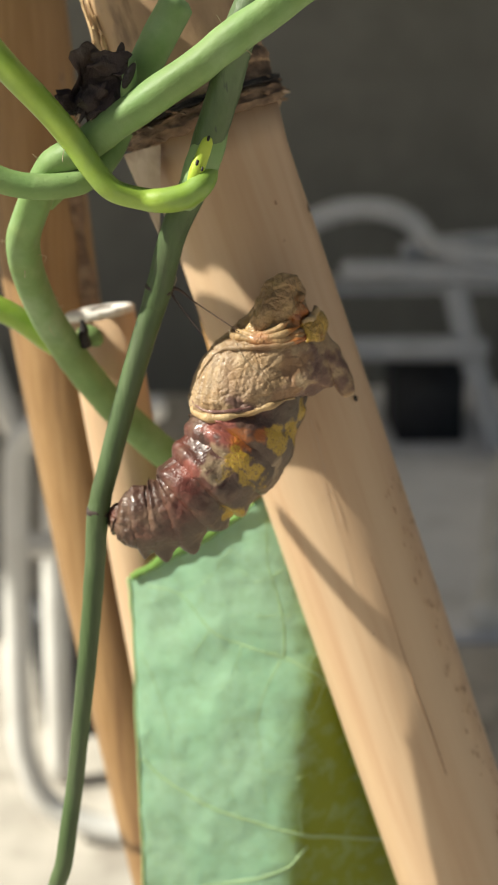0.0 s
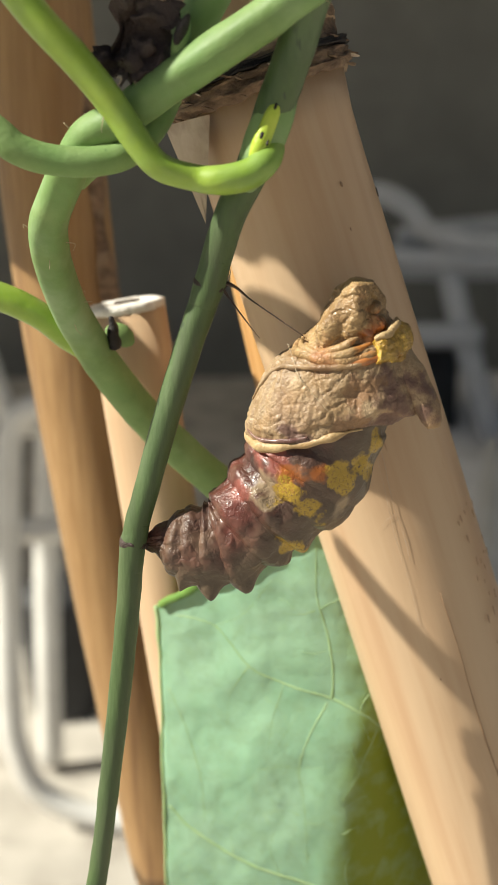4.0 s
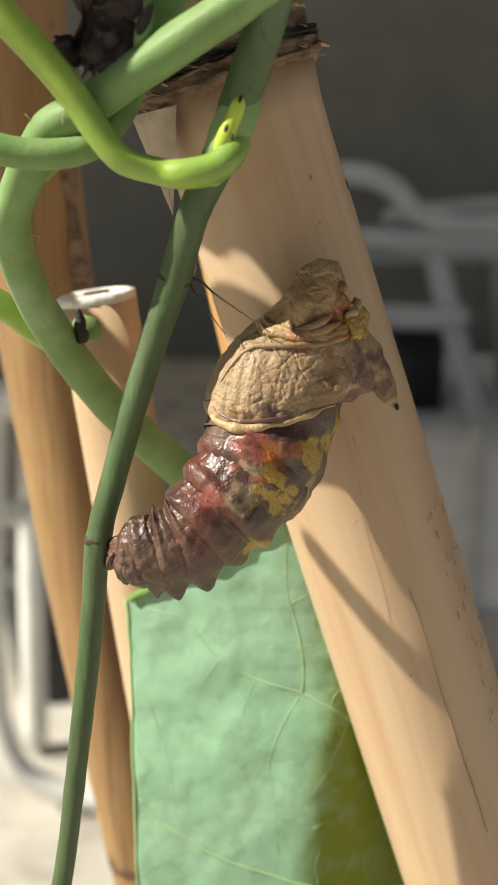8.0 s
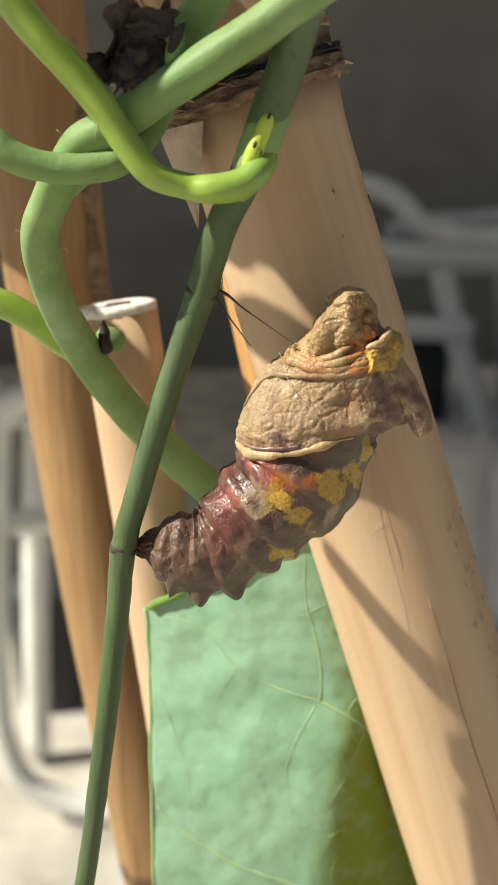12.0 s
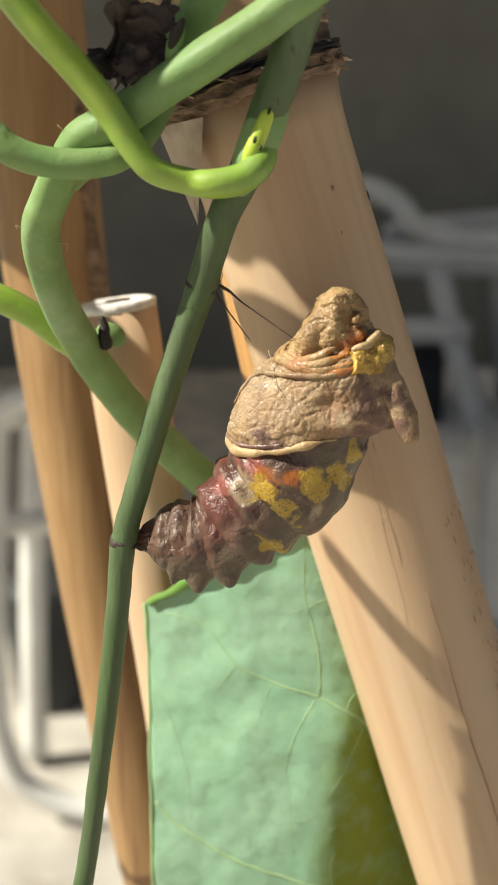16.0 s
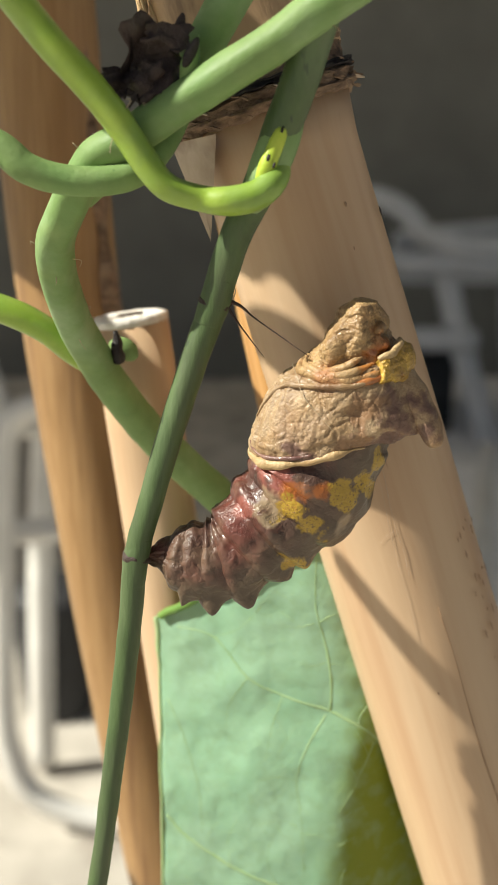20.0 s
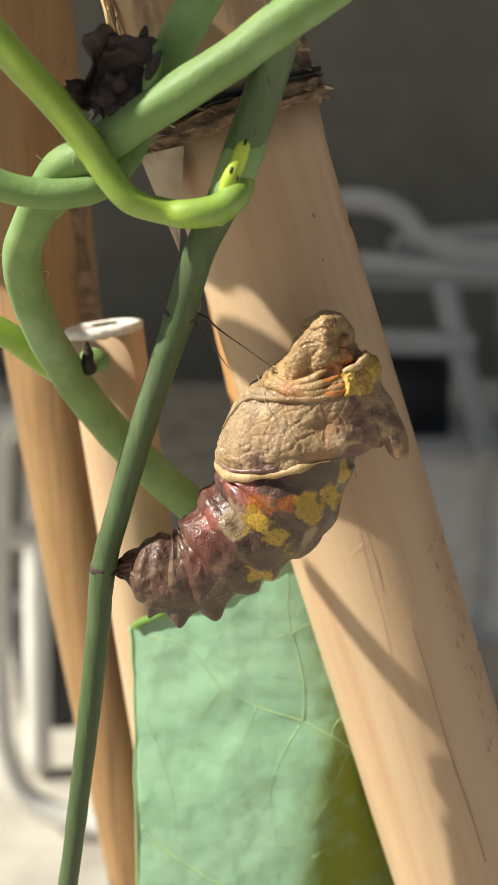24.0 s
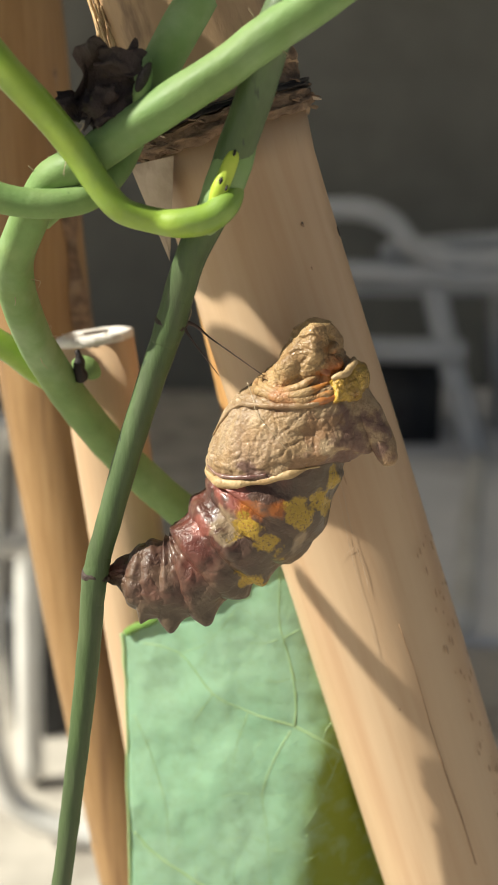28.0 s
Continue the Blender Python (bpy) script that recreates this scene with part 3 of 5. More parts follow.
def build_left_stake():
    pts = [p for p in STAKE_LEFT]
    d = (Vector(pts[-1][:3]) - Vector(pts[-2][:3])).normalized()
    foot = Vector(pts[-1][:3]) + d * ((-Z0 - pts[-1][2]) / d.z)
    stake = holder("bamboo_stake", at(*foot), "orange-tan bamboo stake with a dark knot, behind the vines", "bamboo stake", "bamboo stakes")
    part("internode", tube(pts + [(*foot, 0.72)], 32, 10, bump=0.015, bump_scale=0.8), BAMBOO_SHADED, stake)
    # this dark strip stands in for shadow down the stake's right side
    part("shade_side", tube([(-3.0 - 0.1 * (z + 1.3) + 0.5, 6.86, z, 0.13 + 0.04 * math.sin(3 * z)) for z in (3.2, 2.2, 1.2, 0.2, -0.8, -1.8, -2.6)], 10, 6, bump=0.05, bump_scale=1.6), NODE_BARK, stake, "dark strip for the shaded side of the cane")
    rng = random.Random(3)
    for k in range(9):
        z = rng.uniform(-2.6, 0.6) if k < 6 else rng.uniform(-7.5, -5.5)
        x = -3.2 - 0.12 * (z + 1.3) + rng.uniform(0.56, 0.7)
        part("knot", lump((x, 7.3 - 0.46, z), ((0.09, 0.08, 0), (0, 0.05, 0), (0.02, 0, rng.uniform(0.08, 0.26))), 0.5, 5, 12, 10), NODE_BARK, stake, "dark knot")
    return stake


def build_stub():
    d = Vector((-0.409 + 1.039, 0.02, -11.064 + 6.249)).normalized()
    top = Vector((-1.806, 3.75, -1.63))
    foot = top + d * ((-Z0 - top.z) / d.z)
    m, length = along(top, foot)
    stub = holder("bamboo_stake", m, "thin sawn-off bamboo stake with a pale cut top", "bamboo stake", "bamboo stakes")
    part("internode", culm(0, length - 0.0004, 0.0052, 0.0047, 32, 60, wave=0.015), BAMBOO, stub, local=True)
    rings, seg = [], 36
    # the cut: rim, face and the small hollow in it
    for r, z, rough in ((0.00472, -0.0006, 0.0), (0.0047, 0.0003, 0.0001), (0.0042, 0.0005, 0.0002), (0.003, 0.00035, 0.0003), (0.0018, 0.0002, 0.0003), (0.0014, -0.0006, 0.0003)):
        rings.append([Vector((math.cos(a) * (r + rough * noise.noise(Vector((math.cos(a) * 3, math.sin(a) * 3, r * 900)))), math.sin(a) * (r + rough * noise.noise(Vector((math.cos(a) * 3, math.sin(a) * 3, r * 900)))),
                              length + z + rough * noise.noise(Vector((math.cos(a) * 5, math.sin(a) * 5, r * 700))))) for a in [2 * math.pi * i / seg for i in range(seg)]])
    # dark strip laid where only shade falls on the lower cane
    part("stub_shade", tube([(-1.806 + 0.1308 * (-1.63 - z) + 0.06, 3.52, z, r) for z, r in ((-4.9, 0.1), (-5.4, 0.30), (-6.2, 0.36), (-7.2, 0.33), (-8.2, 0.37), (-9.2, 0.33), (-10.5, 0.36), (-12.0, 0.2))], 20, 6, bump=0.06, bump_scale=1.7), NODE_BARK, stub, "dark strip in place of the shade on the cane")
    part("cut_face", loft(rings), PITH, stub, "pale sawn bamboo end", local=True)
    rings = [[Vector((0.0002 + r * math.cos(2 * math.pi * i / 18), 0.75 * r * math.sin(2 * math.pi * i / 18) * (1 + 0.3 * noise.noise(Vector((i, r * 900, 2)))), length + z)) for i in range(18)] for r, z in ((0.0016, 0.0004), (0.00155, 0.0006), (0.0009, 0.00055))]
    part("hollow", loft(rings), HOLLOW, stub, "dark hollow of the cane", local=True)
    return stub


def build_back_stake():
    d = Vector((1.72 + 0.571, 0.0, -9.298 - 0.911)).normalized()
    top = Vector((-0.571, 4.2, 0.911))
    foot = top + d * ((-Z0 - top.z) / d.z)
    m, length = along(top, foot)
    stake = holder("bamboo_stake", m, "bright orange bamboo cane behind the leaning stake", "bamboo stake", "bamboo stakes")
    part("internode", culm(0, length - 0.001, 0.0056, 0.005, 28, 60, wave=0.015), BAMBOO_ORANGE, stake, local=True)
    part("cut_face", culm(length - 0.001, length, 0.00501, 0.0047, 28, 3), PITH, stake, local=True)


# ---- climbing vine ----


def build_vine():
    vine = holder("climbing_vine", at(-2.0, -0.8, -Z0), "green twining climber with smooth stems and a cut bud", "climbing plant")
    foot = [(-2.25, 0.06, -9.5, 0.1), (-2.8, 0.1, -20.0, 0.11), (-2.4, -0.3, -50.0, 0.12), (-2.0, -0.8, -Z0 - 0.3, 0.13)]
    part("main_stem", tube(STEM + foot, 20, 10, ribs=5, rib=0.012, bump=0.006, bump_scale=5), STEM_GREEN, vine, "dull green stem")
    part("twining_stem", tube(VINE_FRONT, 22, 10, ribs=5, rib=0.03, bump=0.01, bump_scale=4), VINE_GREEN, vine)
    part("twining_stem", tube(VINE_BACK, 20, 10, ribs=5, rib=0.02, bump=0.008, bump_scale=4), VINE_GREEN, vine)
    part("tendril", tube(TENDRIL_LOW, 18, 10, bump=0.006, bump_scale=4), VINE_GREEN, vine)
    part("leaf_stalk", tube(PETIOLE, 20, 10, bump=0.004, bump_scale=4), YOUNG_GREEN, vine, "glossy yellow-green leaf stalk")
    part("side_shoot", tube(SIDE_SHOOT, 18, 10, bump=0.006, bump_scale=4), YOUNG_GREEN, vine)
    # nodes on the main stem
    line = np.array(STEM)

    def on_stem(k, wide):
        return (*[float(np.interp(k, range(len(STEM)), line[:, c])) for c in range(3)], float(np.interp(k, range(len(STEM)), line[:, 3])) * wide)

    for k in (7, 12):
        node = part("stem_node", tube([on_stem(k + q, w) for q, w in ((-0.42, 0.97), (-0.2, 1.03), (0, 1.06), (0.2, 1.03), (0.42, 0.97))], 22, 8, bump=0.006, bump_scale=6), STEM_GREEN, vine)
        part("scar_ring", tube([on_stem(k + q, w) for q, w in ((-0.06, 1.04), (-0.02, 1.08), (0.02, 1.08), (0.05, 1.04))], 40, 4, bump=0.016, bump_scale=12), DRY_BROWN, node, "dark scar round the stem node")
    # the bud where the leaf stalk joins, and its black specks
    bx, by, bz = BUD
    bud = part("bud", lump((bx - 0.01, by + 0.045, bz - 0.08), ((0.078, 0, 0), (0, 0.06, 0), (0.10, 0.0, 0.25)), 0.2, 6), LIME, vine, "lime-yellow bud in the leaf axil")
    part("axil_swelling", lump((bx + 0.02, by + 0.18, bz - 0.06), ((0.18, 0, 0), (0, 0.15, 0), (0.17, 0, 0.48)), 0.06, 5, 30, 20), VINE_GREEN, vine)
    for x, z, s in ((-0.03, -0.09, 0.022), (0.015, -0.15, 0.018), (0.08, 0.13, 0.02)):
        part("speck", lump((bx + x, by - 0.045 + 0.15 * max(0, z), bz + z), ((s * 0.7, 0, 0), (0, s * 0.6, 0), (s * 0.3, 0, s * 1.4)), 0.2, 14, 10, 8), DRY_BLACK, bud, "black speck")
    # dry thorn and green bract on the lower bend
    nx, ny, nz = NUB
    part("bract", lump((nx + 0.04, ny + 0.16, nz - 0.06), ((0.15, 0, 0), (0, 0.08, 0), (-0.06, 0, 0.13)), 0.2, 5), VINE_GREEN, vine, "small green bract")
    part("dry_thorn", tube([(nx, ny - 0.02, nz - 0.16, 0.07), (nx - 0.01, ny - 0.06, nz, 0.06), (nx - 0.03, ny - 0.06, nz + 0.16, 0.012)], 8, 5, bump=0.02, bump_scale=12), DRY_BLACK, vine, "dry black thorn")
    # dried flower caught in the fork
    sx, sy, sz = SHRIVEL
    dried = part("dried_flower", crumple((sx, sy - 0.3, sz + 0.03), (0.3, 0.3, 0.36), 2.0, 1.0, 18), DRY_BROWN, vine, "shrivelled black dried flower")
    part("dried_petal", crumple((sx - 0.27, sy - 0.25, sz - 0.14), (0.19, 0.18, 0.14), 5.0, 0.9, 12), DRY_BROWN, dried)
    part("dried_petal", crumple((sx + 0.12, sy - 0.4, sz + 0.2), (0.22, 0.2, 0.14), 7.0, 0.9, 12), DRY_BROWN, dried)
    part("dried_petal", crumple((sx - 0.05, sy - 0.42, sz - 0.16), (0.16, 0.2, 0.2), 9.0, 0.9, 12), DRY_BROWN, dried)
    part("bract", tube([(sx + 0.24, sy - 0.42, sz - 0.22, 0.03), (sx + 0.3, sy - 0.46, sz + 0.0, 0.075), (sx + 0.36, sy - 0.42, sz + 0.22, 0.01)], 12, 6), VINE_GREEN, vine, "pale green bract with a dark tip")
    part("bract_tip", lump((sx + 0.31, sy - 0.53, sz + 0.07), ((0.05, 0, 0), (0, 0.03, 0), (0.05, 0, 0.12)), 0.2, 9), DRY_BLACK, vine)
    # fine hairs at the bends
    rng = random.Random(8)
    for row in (VINE_FRONT[5], VINE_FRONT[7], TENDRIL_LOW[3], PETIOLE[6], VINE_FRONT[2], VINE_FRONT[9], VINE_FRONT[10]):
        for k in range(3):
            x, y, z, r = row
            a = rng.uniform(0, 6.28)
            p = Vector((x + math.cos(a) * r, y - 0.05, z + math.sin(a) * r))
            q = p + Vector((math.cos(a), rng.uniform(-0.5, 0.2), math.sin(a))) * rng.uniform(0.04, 0.1)
            w = q + Vector((rng.uniform(-0.05, 0.05), 0, rng.uniform(-0.06, 0.02)))
            part("hair", tube([(*p, 0.004), (*q, 0.0035), (*w, 0.002)], 5, 3), SILK_PALE, vine)
    # unseen leaves added higher up, on and beside the stalk, to shade the stakes
    flat = Vector((SUN_TRAVEL.y, -SUN_TRAVEL.x, 0)).normalized()
    rise = flat.cross(SUN_TRAVEL)

    def upper_leaf(p0, p1, low, high, away, seed):
        bm = bmesh.new()
        layers = []
        for lift in (0.0, 0.025):
            layers.append([[bm.verts.new(at(*(flat * p + rise * (low(p) + (high(p) - low(p)) * j / 24) - SUN_TRAVEL * (away - lift + 0.4 * noise.noise(Vector((p, j * 0.1, seed)))))))
                            for p in [p0 + (p1 - p0) * i / 30 for i in range(31)]] for j in range(25)])
        for layer in layers:
            for j in range(24):
                for i in range(30):
                    bm.faces.new((layer[j][i], layer[j][i + 1], layer[j + 1][i + 1], layer[j + 1][i]))
        part("shade_leaf", bm, LEAF, vine, "unseen grey-green leaf blade added to cast shade")

    upper_leaf(-2.9, 0.03, lambda p: -0.7 + 0.2 * math.exp(-((p + 1.15) / 0.16) ** 2) - 0.1 * max(0.0, -p - 1.6), lambda p: 1.02 - 2.2 * max(0.0, -p - 1.6), 6.2, 4)
    upper_leaf(-2.6, -0.98, lambda p: -1.2, lambda p: -0.69 - 0.34 * max(0.0, -p - 1.05), 6.6, 6)
    upper_leaf(-9.2, -4.9, lambda p: -2.4 + 0.12 * (p + 7), lambda p: 1.6 - 0.08 * (p + 7) ** 2, 8.0, 8)
    upper_leaf(-4.7, -3.3, lambda p: -2.5 + 0.25 * (p + 4), lambda p: -1.95, 7.0, 9)
    return vine


LEAF_LINES = spline(LEAF_EDGE, 16), spline(LEAF_FOLD, 16)


def leaf_point(u, v):
    """The leaf's surface in centimetres: u from its outer edge (0) over the fold (1) and behind the stake, v from top to bottom."""
    left, fold = LEAF_LINES
    k = v * (len(left) - 1)
    i = min(int(k), len(left) - 2)
    a = left[i] + (left[i + 1] - left[i]) * (k - i)
    b = fold[i] + (fold[i + 1] - fold[i]) * (k - i)
    x, z = a[0] + (b[0] - a[0]) * u, a[2] + (b[2] - a[2]) * min(u, 1.0) - 0.5 * max(0, u - 1)
    t, left_slope, right_slope = u - 1, b[1] - a[1], 4.4 - 2.6 * min(1.0, 2 * v)
    y = b[1] + (left_slope + right_slope) / 2 * t + (right_slope - left_slope) / 2 * (math.sqrt(t * t + 0.012) - 0.11)
    p = Vector((x, y, z))
    p.y += 0.05 * noise.noise(p * 1.6) + 0.02 * noise.noise(p * 5)
    p.x += 0.03 * noise.noise(Vector((u, v * 9, 3))) * max(0, 1 - 3 * u)
    return p


def build_leaf():
    leaf = holder("leaf", at(0.6, 3.0, -12.5), "large pale grey-green leaf hanging behind the chrysalis", "leaf")
    nu, nv = 64, 90
    bm = bmesh.new()
    layer = bm.verts.layers.float.new("lit_through")
    sheets = []
    for lift in (0.0, 0.025):
        sheets.append([[bm.verts.new(at(*(leaf_point((1.5 + 0.45 * min(1.0, 1.4 * j / nv)) * i / nu, j / nv) + Vector((0, lift, 0))))) for i in range(nu + 1)] for j in range(nv + 1)])
    for sheet in sheets:
        for j in range(nv):
            for i in range(nu):
                bm.faces.new((sheet[j][i], sheet[j][i + 1], sheet[j + 1][i + 1], sheet[j + 1][i]))
    rim = [(0, i) for i in range(nu)] + [(j, nu) for j in range(nv)] + [(nv, i) for i in range(nu, 0, -1)] + [(j, 0) for j in range(nv, 0, -1)]
    for a, b in zip(rim, rim[1:] + rim[:1]):
        bm.faces.new((sheets[0][a[0]][a[1]], sheets[0][b[0]][b[1]], sheets[1][b[0]][b[1]], sheets[1][a[0]][a[1]]))
    # beyond the fold, sunlight through the blade is put into its colour as yellow-green
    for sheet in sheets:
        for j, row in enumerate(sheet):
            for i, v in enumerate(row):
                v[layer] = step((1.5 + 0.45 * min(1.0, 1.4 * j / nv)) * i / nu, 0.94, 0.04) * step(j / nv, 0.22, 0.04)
    two_sided(LEAF, (0.185, 0.265, 0.03), 1.3, "lit_through")
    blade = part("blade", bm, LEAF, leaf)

    def vein(uv, r0, r1):
        pts = spline([(*row, r0 + (r1 - r0) * k / (len(uv) - 1)) for k, row in enumerate(uv)], 6)
        rows = []
        for u, v, r in pts:
            p = leaf_point(u, v)
            rows.append((p.x, p.y + 0.55 * r, p.z, r))
        part("vein", tube(rows, 8, 0), VEIN, blade, "pale raised leaf vein")

    vein([(0.12, 0.075), (0.32, 0.150), (0.45, 0.250), (0.60, 0.300), (0.81, 0.345), (1.07, 0.410), (1.27, 0.455)], 0.01, 0.022)
    vein([(0.94, 0.020), (0.86, 0.135), (0.85, 0.220), (0.81, 0.345)], 0.006, 0.018)
    vein([(0.83, 0.175), (0.75, 0.175), (0.68, 0.165)], 0.008, 0.004)
    vein([(0.85, 0.175), (0.90, 0.170), (0.97, 0.170)], 0.008, 0.004)
    vein([(0.82, 0.255), (0.76, 0.255), (0.71, 0.245)], 0.007, 0.004)
    vein([(0.83, 0.255), (0.88, 0.265), (0.94, 0.270)], 0.007, 0.004)
    vein([(0.94, 0.380), (0.96, 0.360), (1.00, 0.350)], 0.009, 0.005)
    vein([(0.79, 0.350), (0.72, 0.395), (0.69, 0.450), (0.74, 0.520), (0.79, 0.655)], 0.012, 0.006)
    vein([(0.69, 0.450), (0.58, 0.440), (0.48, 0.440)], 0.007, 0.003)
    vein([(0.69, 0.450), (0.80, 0.455), (0.92, 0.470)], 0.007, 0.003)
    vein([(0.73, 0.535), (0.63, 0.520), (0.52, 0.525)], 0.007, 0.003)
    vein([(0.74, 0.550), (0.82, 0.555), (0.92, 0.575)], 0.007, 0.003)
    vein([(0.94, 0.535), (0.99, 0.525), (1.06, 0.515)], 0.008, 0.004)
    vein([(0.95, 0.585), (0.99, 0.580), (1.03, 0.575)], 0.007, 0.004)
    vein([(1.04, 0.410), (1.02, 0.440), (1.00, 0.470)], 0.01, 0.005)
    vein([(0.04, 0.265), (0.14, 0.375), (0.20, 0.450), (0.22, 0.530)], 0.01, 0.006)
    vein([(0.03, 0.490), (0.14, 0.540), (0.38, 0.610), (0.64, 0.655), (1.02, 0.705), (1.26, 0.725), (1.57, 0.760)], 0.024, 0.03)
    vein([(0.31, 0.800), (0.48, 0.795), (0.74, 0.785), (0.94, 0.765), (1.05, 0.730)], 0.018, 0.026)
    vein([(1.02, 0.705), (0.99, 0.660), (1.01, 0.635)], 0.008, 0.004)
    vein([(0.64, 0.655), (0.58, 0.605), (0.59, 0.560)], 0.008, 0.003)
    vein([(0.38, 0.610), (0.36, 0.550), (0.40, 0.510)], 0.007, 0.003)
    vein([(0.45, 0.250), (0.34, 0.300), (0.32, 0.360)], 0.008, 0.003)
    vein([(0.60, 0.300), (0.54, 0.355), (0.52, 0.410)], 0.008, 0.003)
    vein([(0.32, 0.150), (0.48, 0.135), (0.66, 0.080)], 0.006, 0.003)
    rng = random.Random(12)
    for k in range(14):
        u, v = rng.uniform(0.1, 0.95), rng.uniform(0.05, 0.75)
        a, n = rng.uniform(-0.3, 0.3), rng.uniform(0.05, 0.12)
        s = rng.choice((1, -1))
        vein([(u, v), (u + n * 0.6, v + s * n * 0.3 + a * 0.02), (u + n * 1.1, v + s * n * 0.6)], 0.004, 0.0025)
    # the top edge curls over and shows its darker side; the outer margin is a pale line
    curl = []
    for k in range(17):
        p = leaf_point(0.03 + 0.85 * k / 16, 0.006)
        curl.append((p.x, p.y - 0.05, p.z + 0.02 + 0.015 * math.sin(k * 1.7), 0.02 + 0.055 * math.sin(math.pi * min(1, 0.08 + k / 17)) ** 0.7))
    part("curled_edge", tube(curl, 12, 4, bump=0.02, bump_scale=5), LEAF_UNDER, blade, "dark green curled leaf edge")
    margin = [leaf_point(0.0, k / 30) for k in range(31)]
    part("leaf_margin", tube([(p.x, p.y, p.z, 0.018 if k > 4 else 0.03) for k, p in enumerate(margin)], 8, 2), VEIN, blade, "pale yellow-green leaf margin")
    part("leaf_stalk", tube([(0.3, 3.2, -12.0, 0.1), (0.8, 2.6, -13.5, 0.12), (0.2, 1.2, -18.0, 0.13), (-2.3, -0.7, -30.0, 0.12)], 12, 8), YOUNG_GREEN, leaf)

# ---- chrysalis ----
ATTACH = Vector((-1.273, 0.26, -3.412))
VIEW_SIDE = Vector((0, -0.97, 0.24))
# the middle line from the tail to the tip of the hood at rest, and its half width, in centimetres
BODY = [(-1.273, 0.26, -3.412, 0.051), (-1.107, 0.24, -3.378, 0.182), (-0.923, 0.22, -3.398, 0.354), (-0.67, 0.21, -3.416, 0.394), (-0.431, 0.21, -3.331, 0.434), (-0.212, 0.22, -3.116, 0.492), (-0.011, 0.23, -2.935, 0.545), (0.204, 0.24, -2.689, 0.592),
        (0.292, 0.25, -2.434, 0.628), (0.383, 0.24, -2.129, 0.641), (0.512, 0.22, -1.866, 0.611), (0.617, 0.15, -1.581, 0.490), (0.621, 0.07, -1.321, 0.325), (0.644, -0.01, -1.119, 0.215), (0.654, -0.05, -0.977, 0.10)]
# the line of the abdomen when the body is swung towards the viewer, and when it is swung away and stretched
TOWARD = [(-1.271, 0.26, -3.385), (-1.136, 0.18, -3.252), (-0.848, 0.06, -3.059), (-0.682, 0.0, -2.985), (-0.549, -0.06, -2.928), (-0.423, -0.11, -2.864), (-0.308, -0.15, -2.794), (-0.181, -0.18, -2.702), (-0.07, -0.18, -2.564)]
AWAY = [(-1.293, 0.22, -3.434), (-1.174, 0.1, -3.477), (-0.983, 0.02, -3.458), (-0.739, 0.0, -3.379), (-0.505, 0.02, -3.277), (-0.307, 0.08, -3.098), (-0.099, 0.15, -2.905), (0.08, 0.31, -2.667), (0.175, 0.45, -2.361)]
# root and tip of the stiff thorax in the same three postures
THORAX = {"rest": ((0.292, 0.25, -2.434), (0.65, 0.08, -0.987)), "toward": ((-0.095, -0.18, -2.554), (0.253, -0.55, -1.219)), "away": ((0.175, 0.46, -2.42), (0.66, 0.62, -0.80))}
ROLL = {"rest": 0.0, "toward": 40.0, "away": -24.0}
MIDDLE = spline(BODY, 12)
MIDDLE_WAY = np.gradient(MIDDLE[:, :3], axis=0)


def body_axes(way, roll=0.0):
    """Directions across the body: its flank that faces the viewer at rest, its spurred back, and its length."""
    t = Vector(way).normalized()
    n = (VIEW_SIDE - t * VIEW_SIDE.dot(t)).normalized()
    d, a = t.cross(n), radians(roll)
    return n * math.cos(a) - d * math.sin(a), n * math.sin(a) + d * math.cos(a), t


def flatness(k):
    """How wide the body is from flank to flank for its height."""
    return float(np.interp(k, (0, 2.5, 6, 7.5, 10, 12, 14), (0.66, 0.66, 0.82, 0.80, 0.80, 0.95, 1.0)))


def body_at(k, deg, lift=1.0):
    """A place on the resting body: k along its sections, 0 degrees on the viewer's flank, 90 on the back, -90 on the belly."""
    q = max(0.0, min(k, len(BODY) - 1.0)) * 12
    i = min(int(q), len(MIDDLE) - 2)
    row = MIDDLE[i] + (MIDDLE[i + 1] - MIDDLE[i]) * (q - i)
    n, d, _ = body_axes(MIDDLE_WAY[i] + (MIDDLE_WAY[i + 1] - MIDDLE_WAY[i]) * (q - i))
    a = radians(deg)
    # the flanks of the thorax are flat
    c, e = math.cos(a), float(np.interp(k, (6.5, 8, 10.5, 12), (1.0, 0.72, 0.72, 1.0)))
    return Vector(row[:3]) + (n * flatness(k) * math.copysign(abs(c) ** e, c) + d * math.sin(a)) * row[3] * lift


def body_skin(name, k0, k1, swell, material, parent, seg, steps, relief, label=""):
    """A lofted length of the body; swell(k, degrees) sets how far the skin stands out, relief(place, k, degrees) adds fine folds in centimetres."""
    rings, sides = [], []
    for j in range(steps + 1):
        k = k0 + (k1 - k0) * j / steps
        c, ring = body_at(k, 0, 0), []
        for i in range(seg):
            deg = 360 * i / seg - 180
            p = body_at(k, deg, swell(k, deg))
            ring.append(at(*(p + (p - c).normalized() * relief(p, k, deg))))
            sides.append(step(deg, 28, 14) * step(-deg, -168, 8))
        rings.append(ring)
    bm = loft(rings)
    layer = bm.verts.layers.float.new("dorsal")
    bm.verts.ensure_lookup_table()
    for v, side in zip(bm.verts, sides):
        v[layer] = side
    return part(name, bm, material, parent, label)


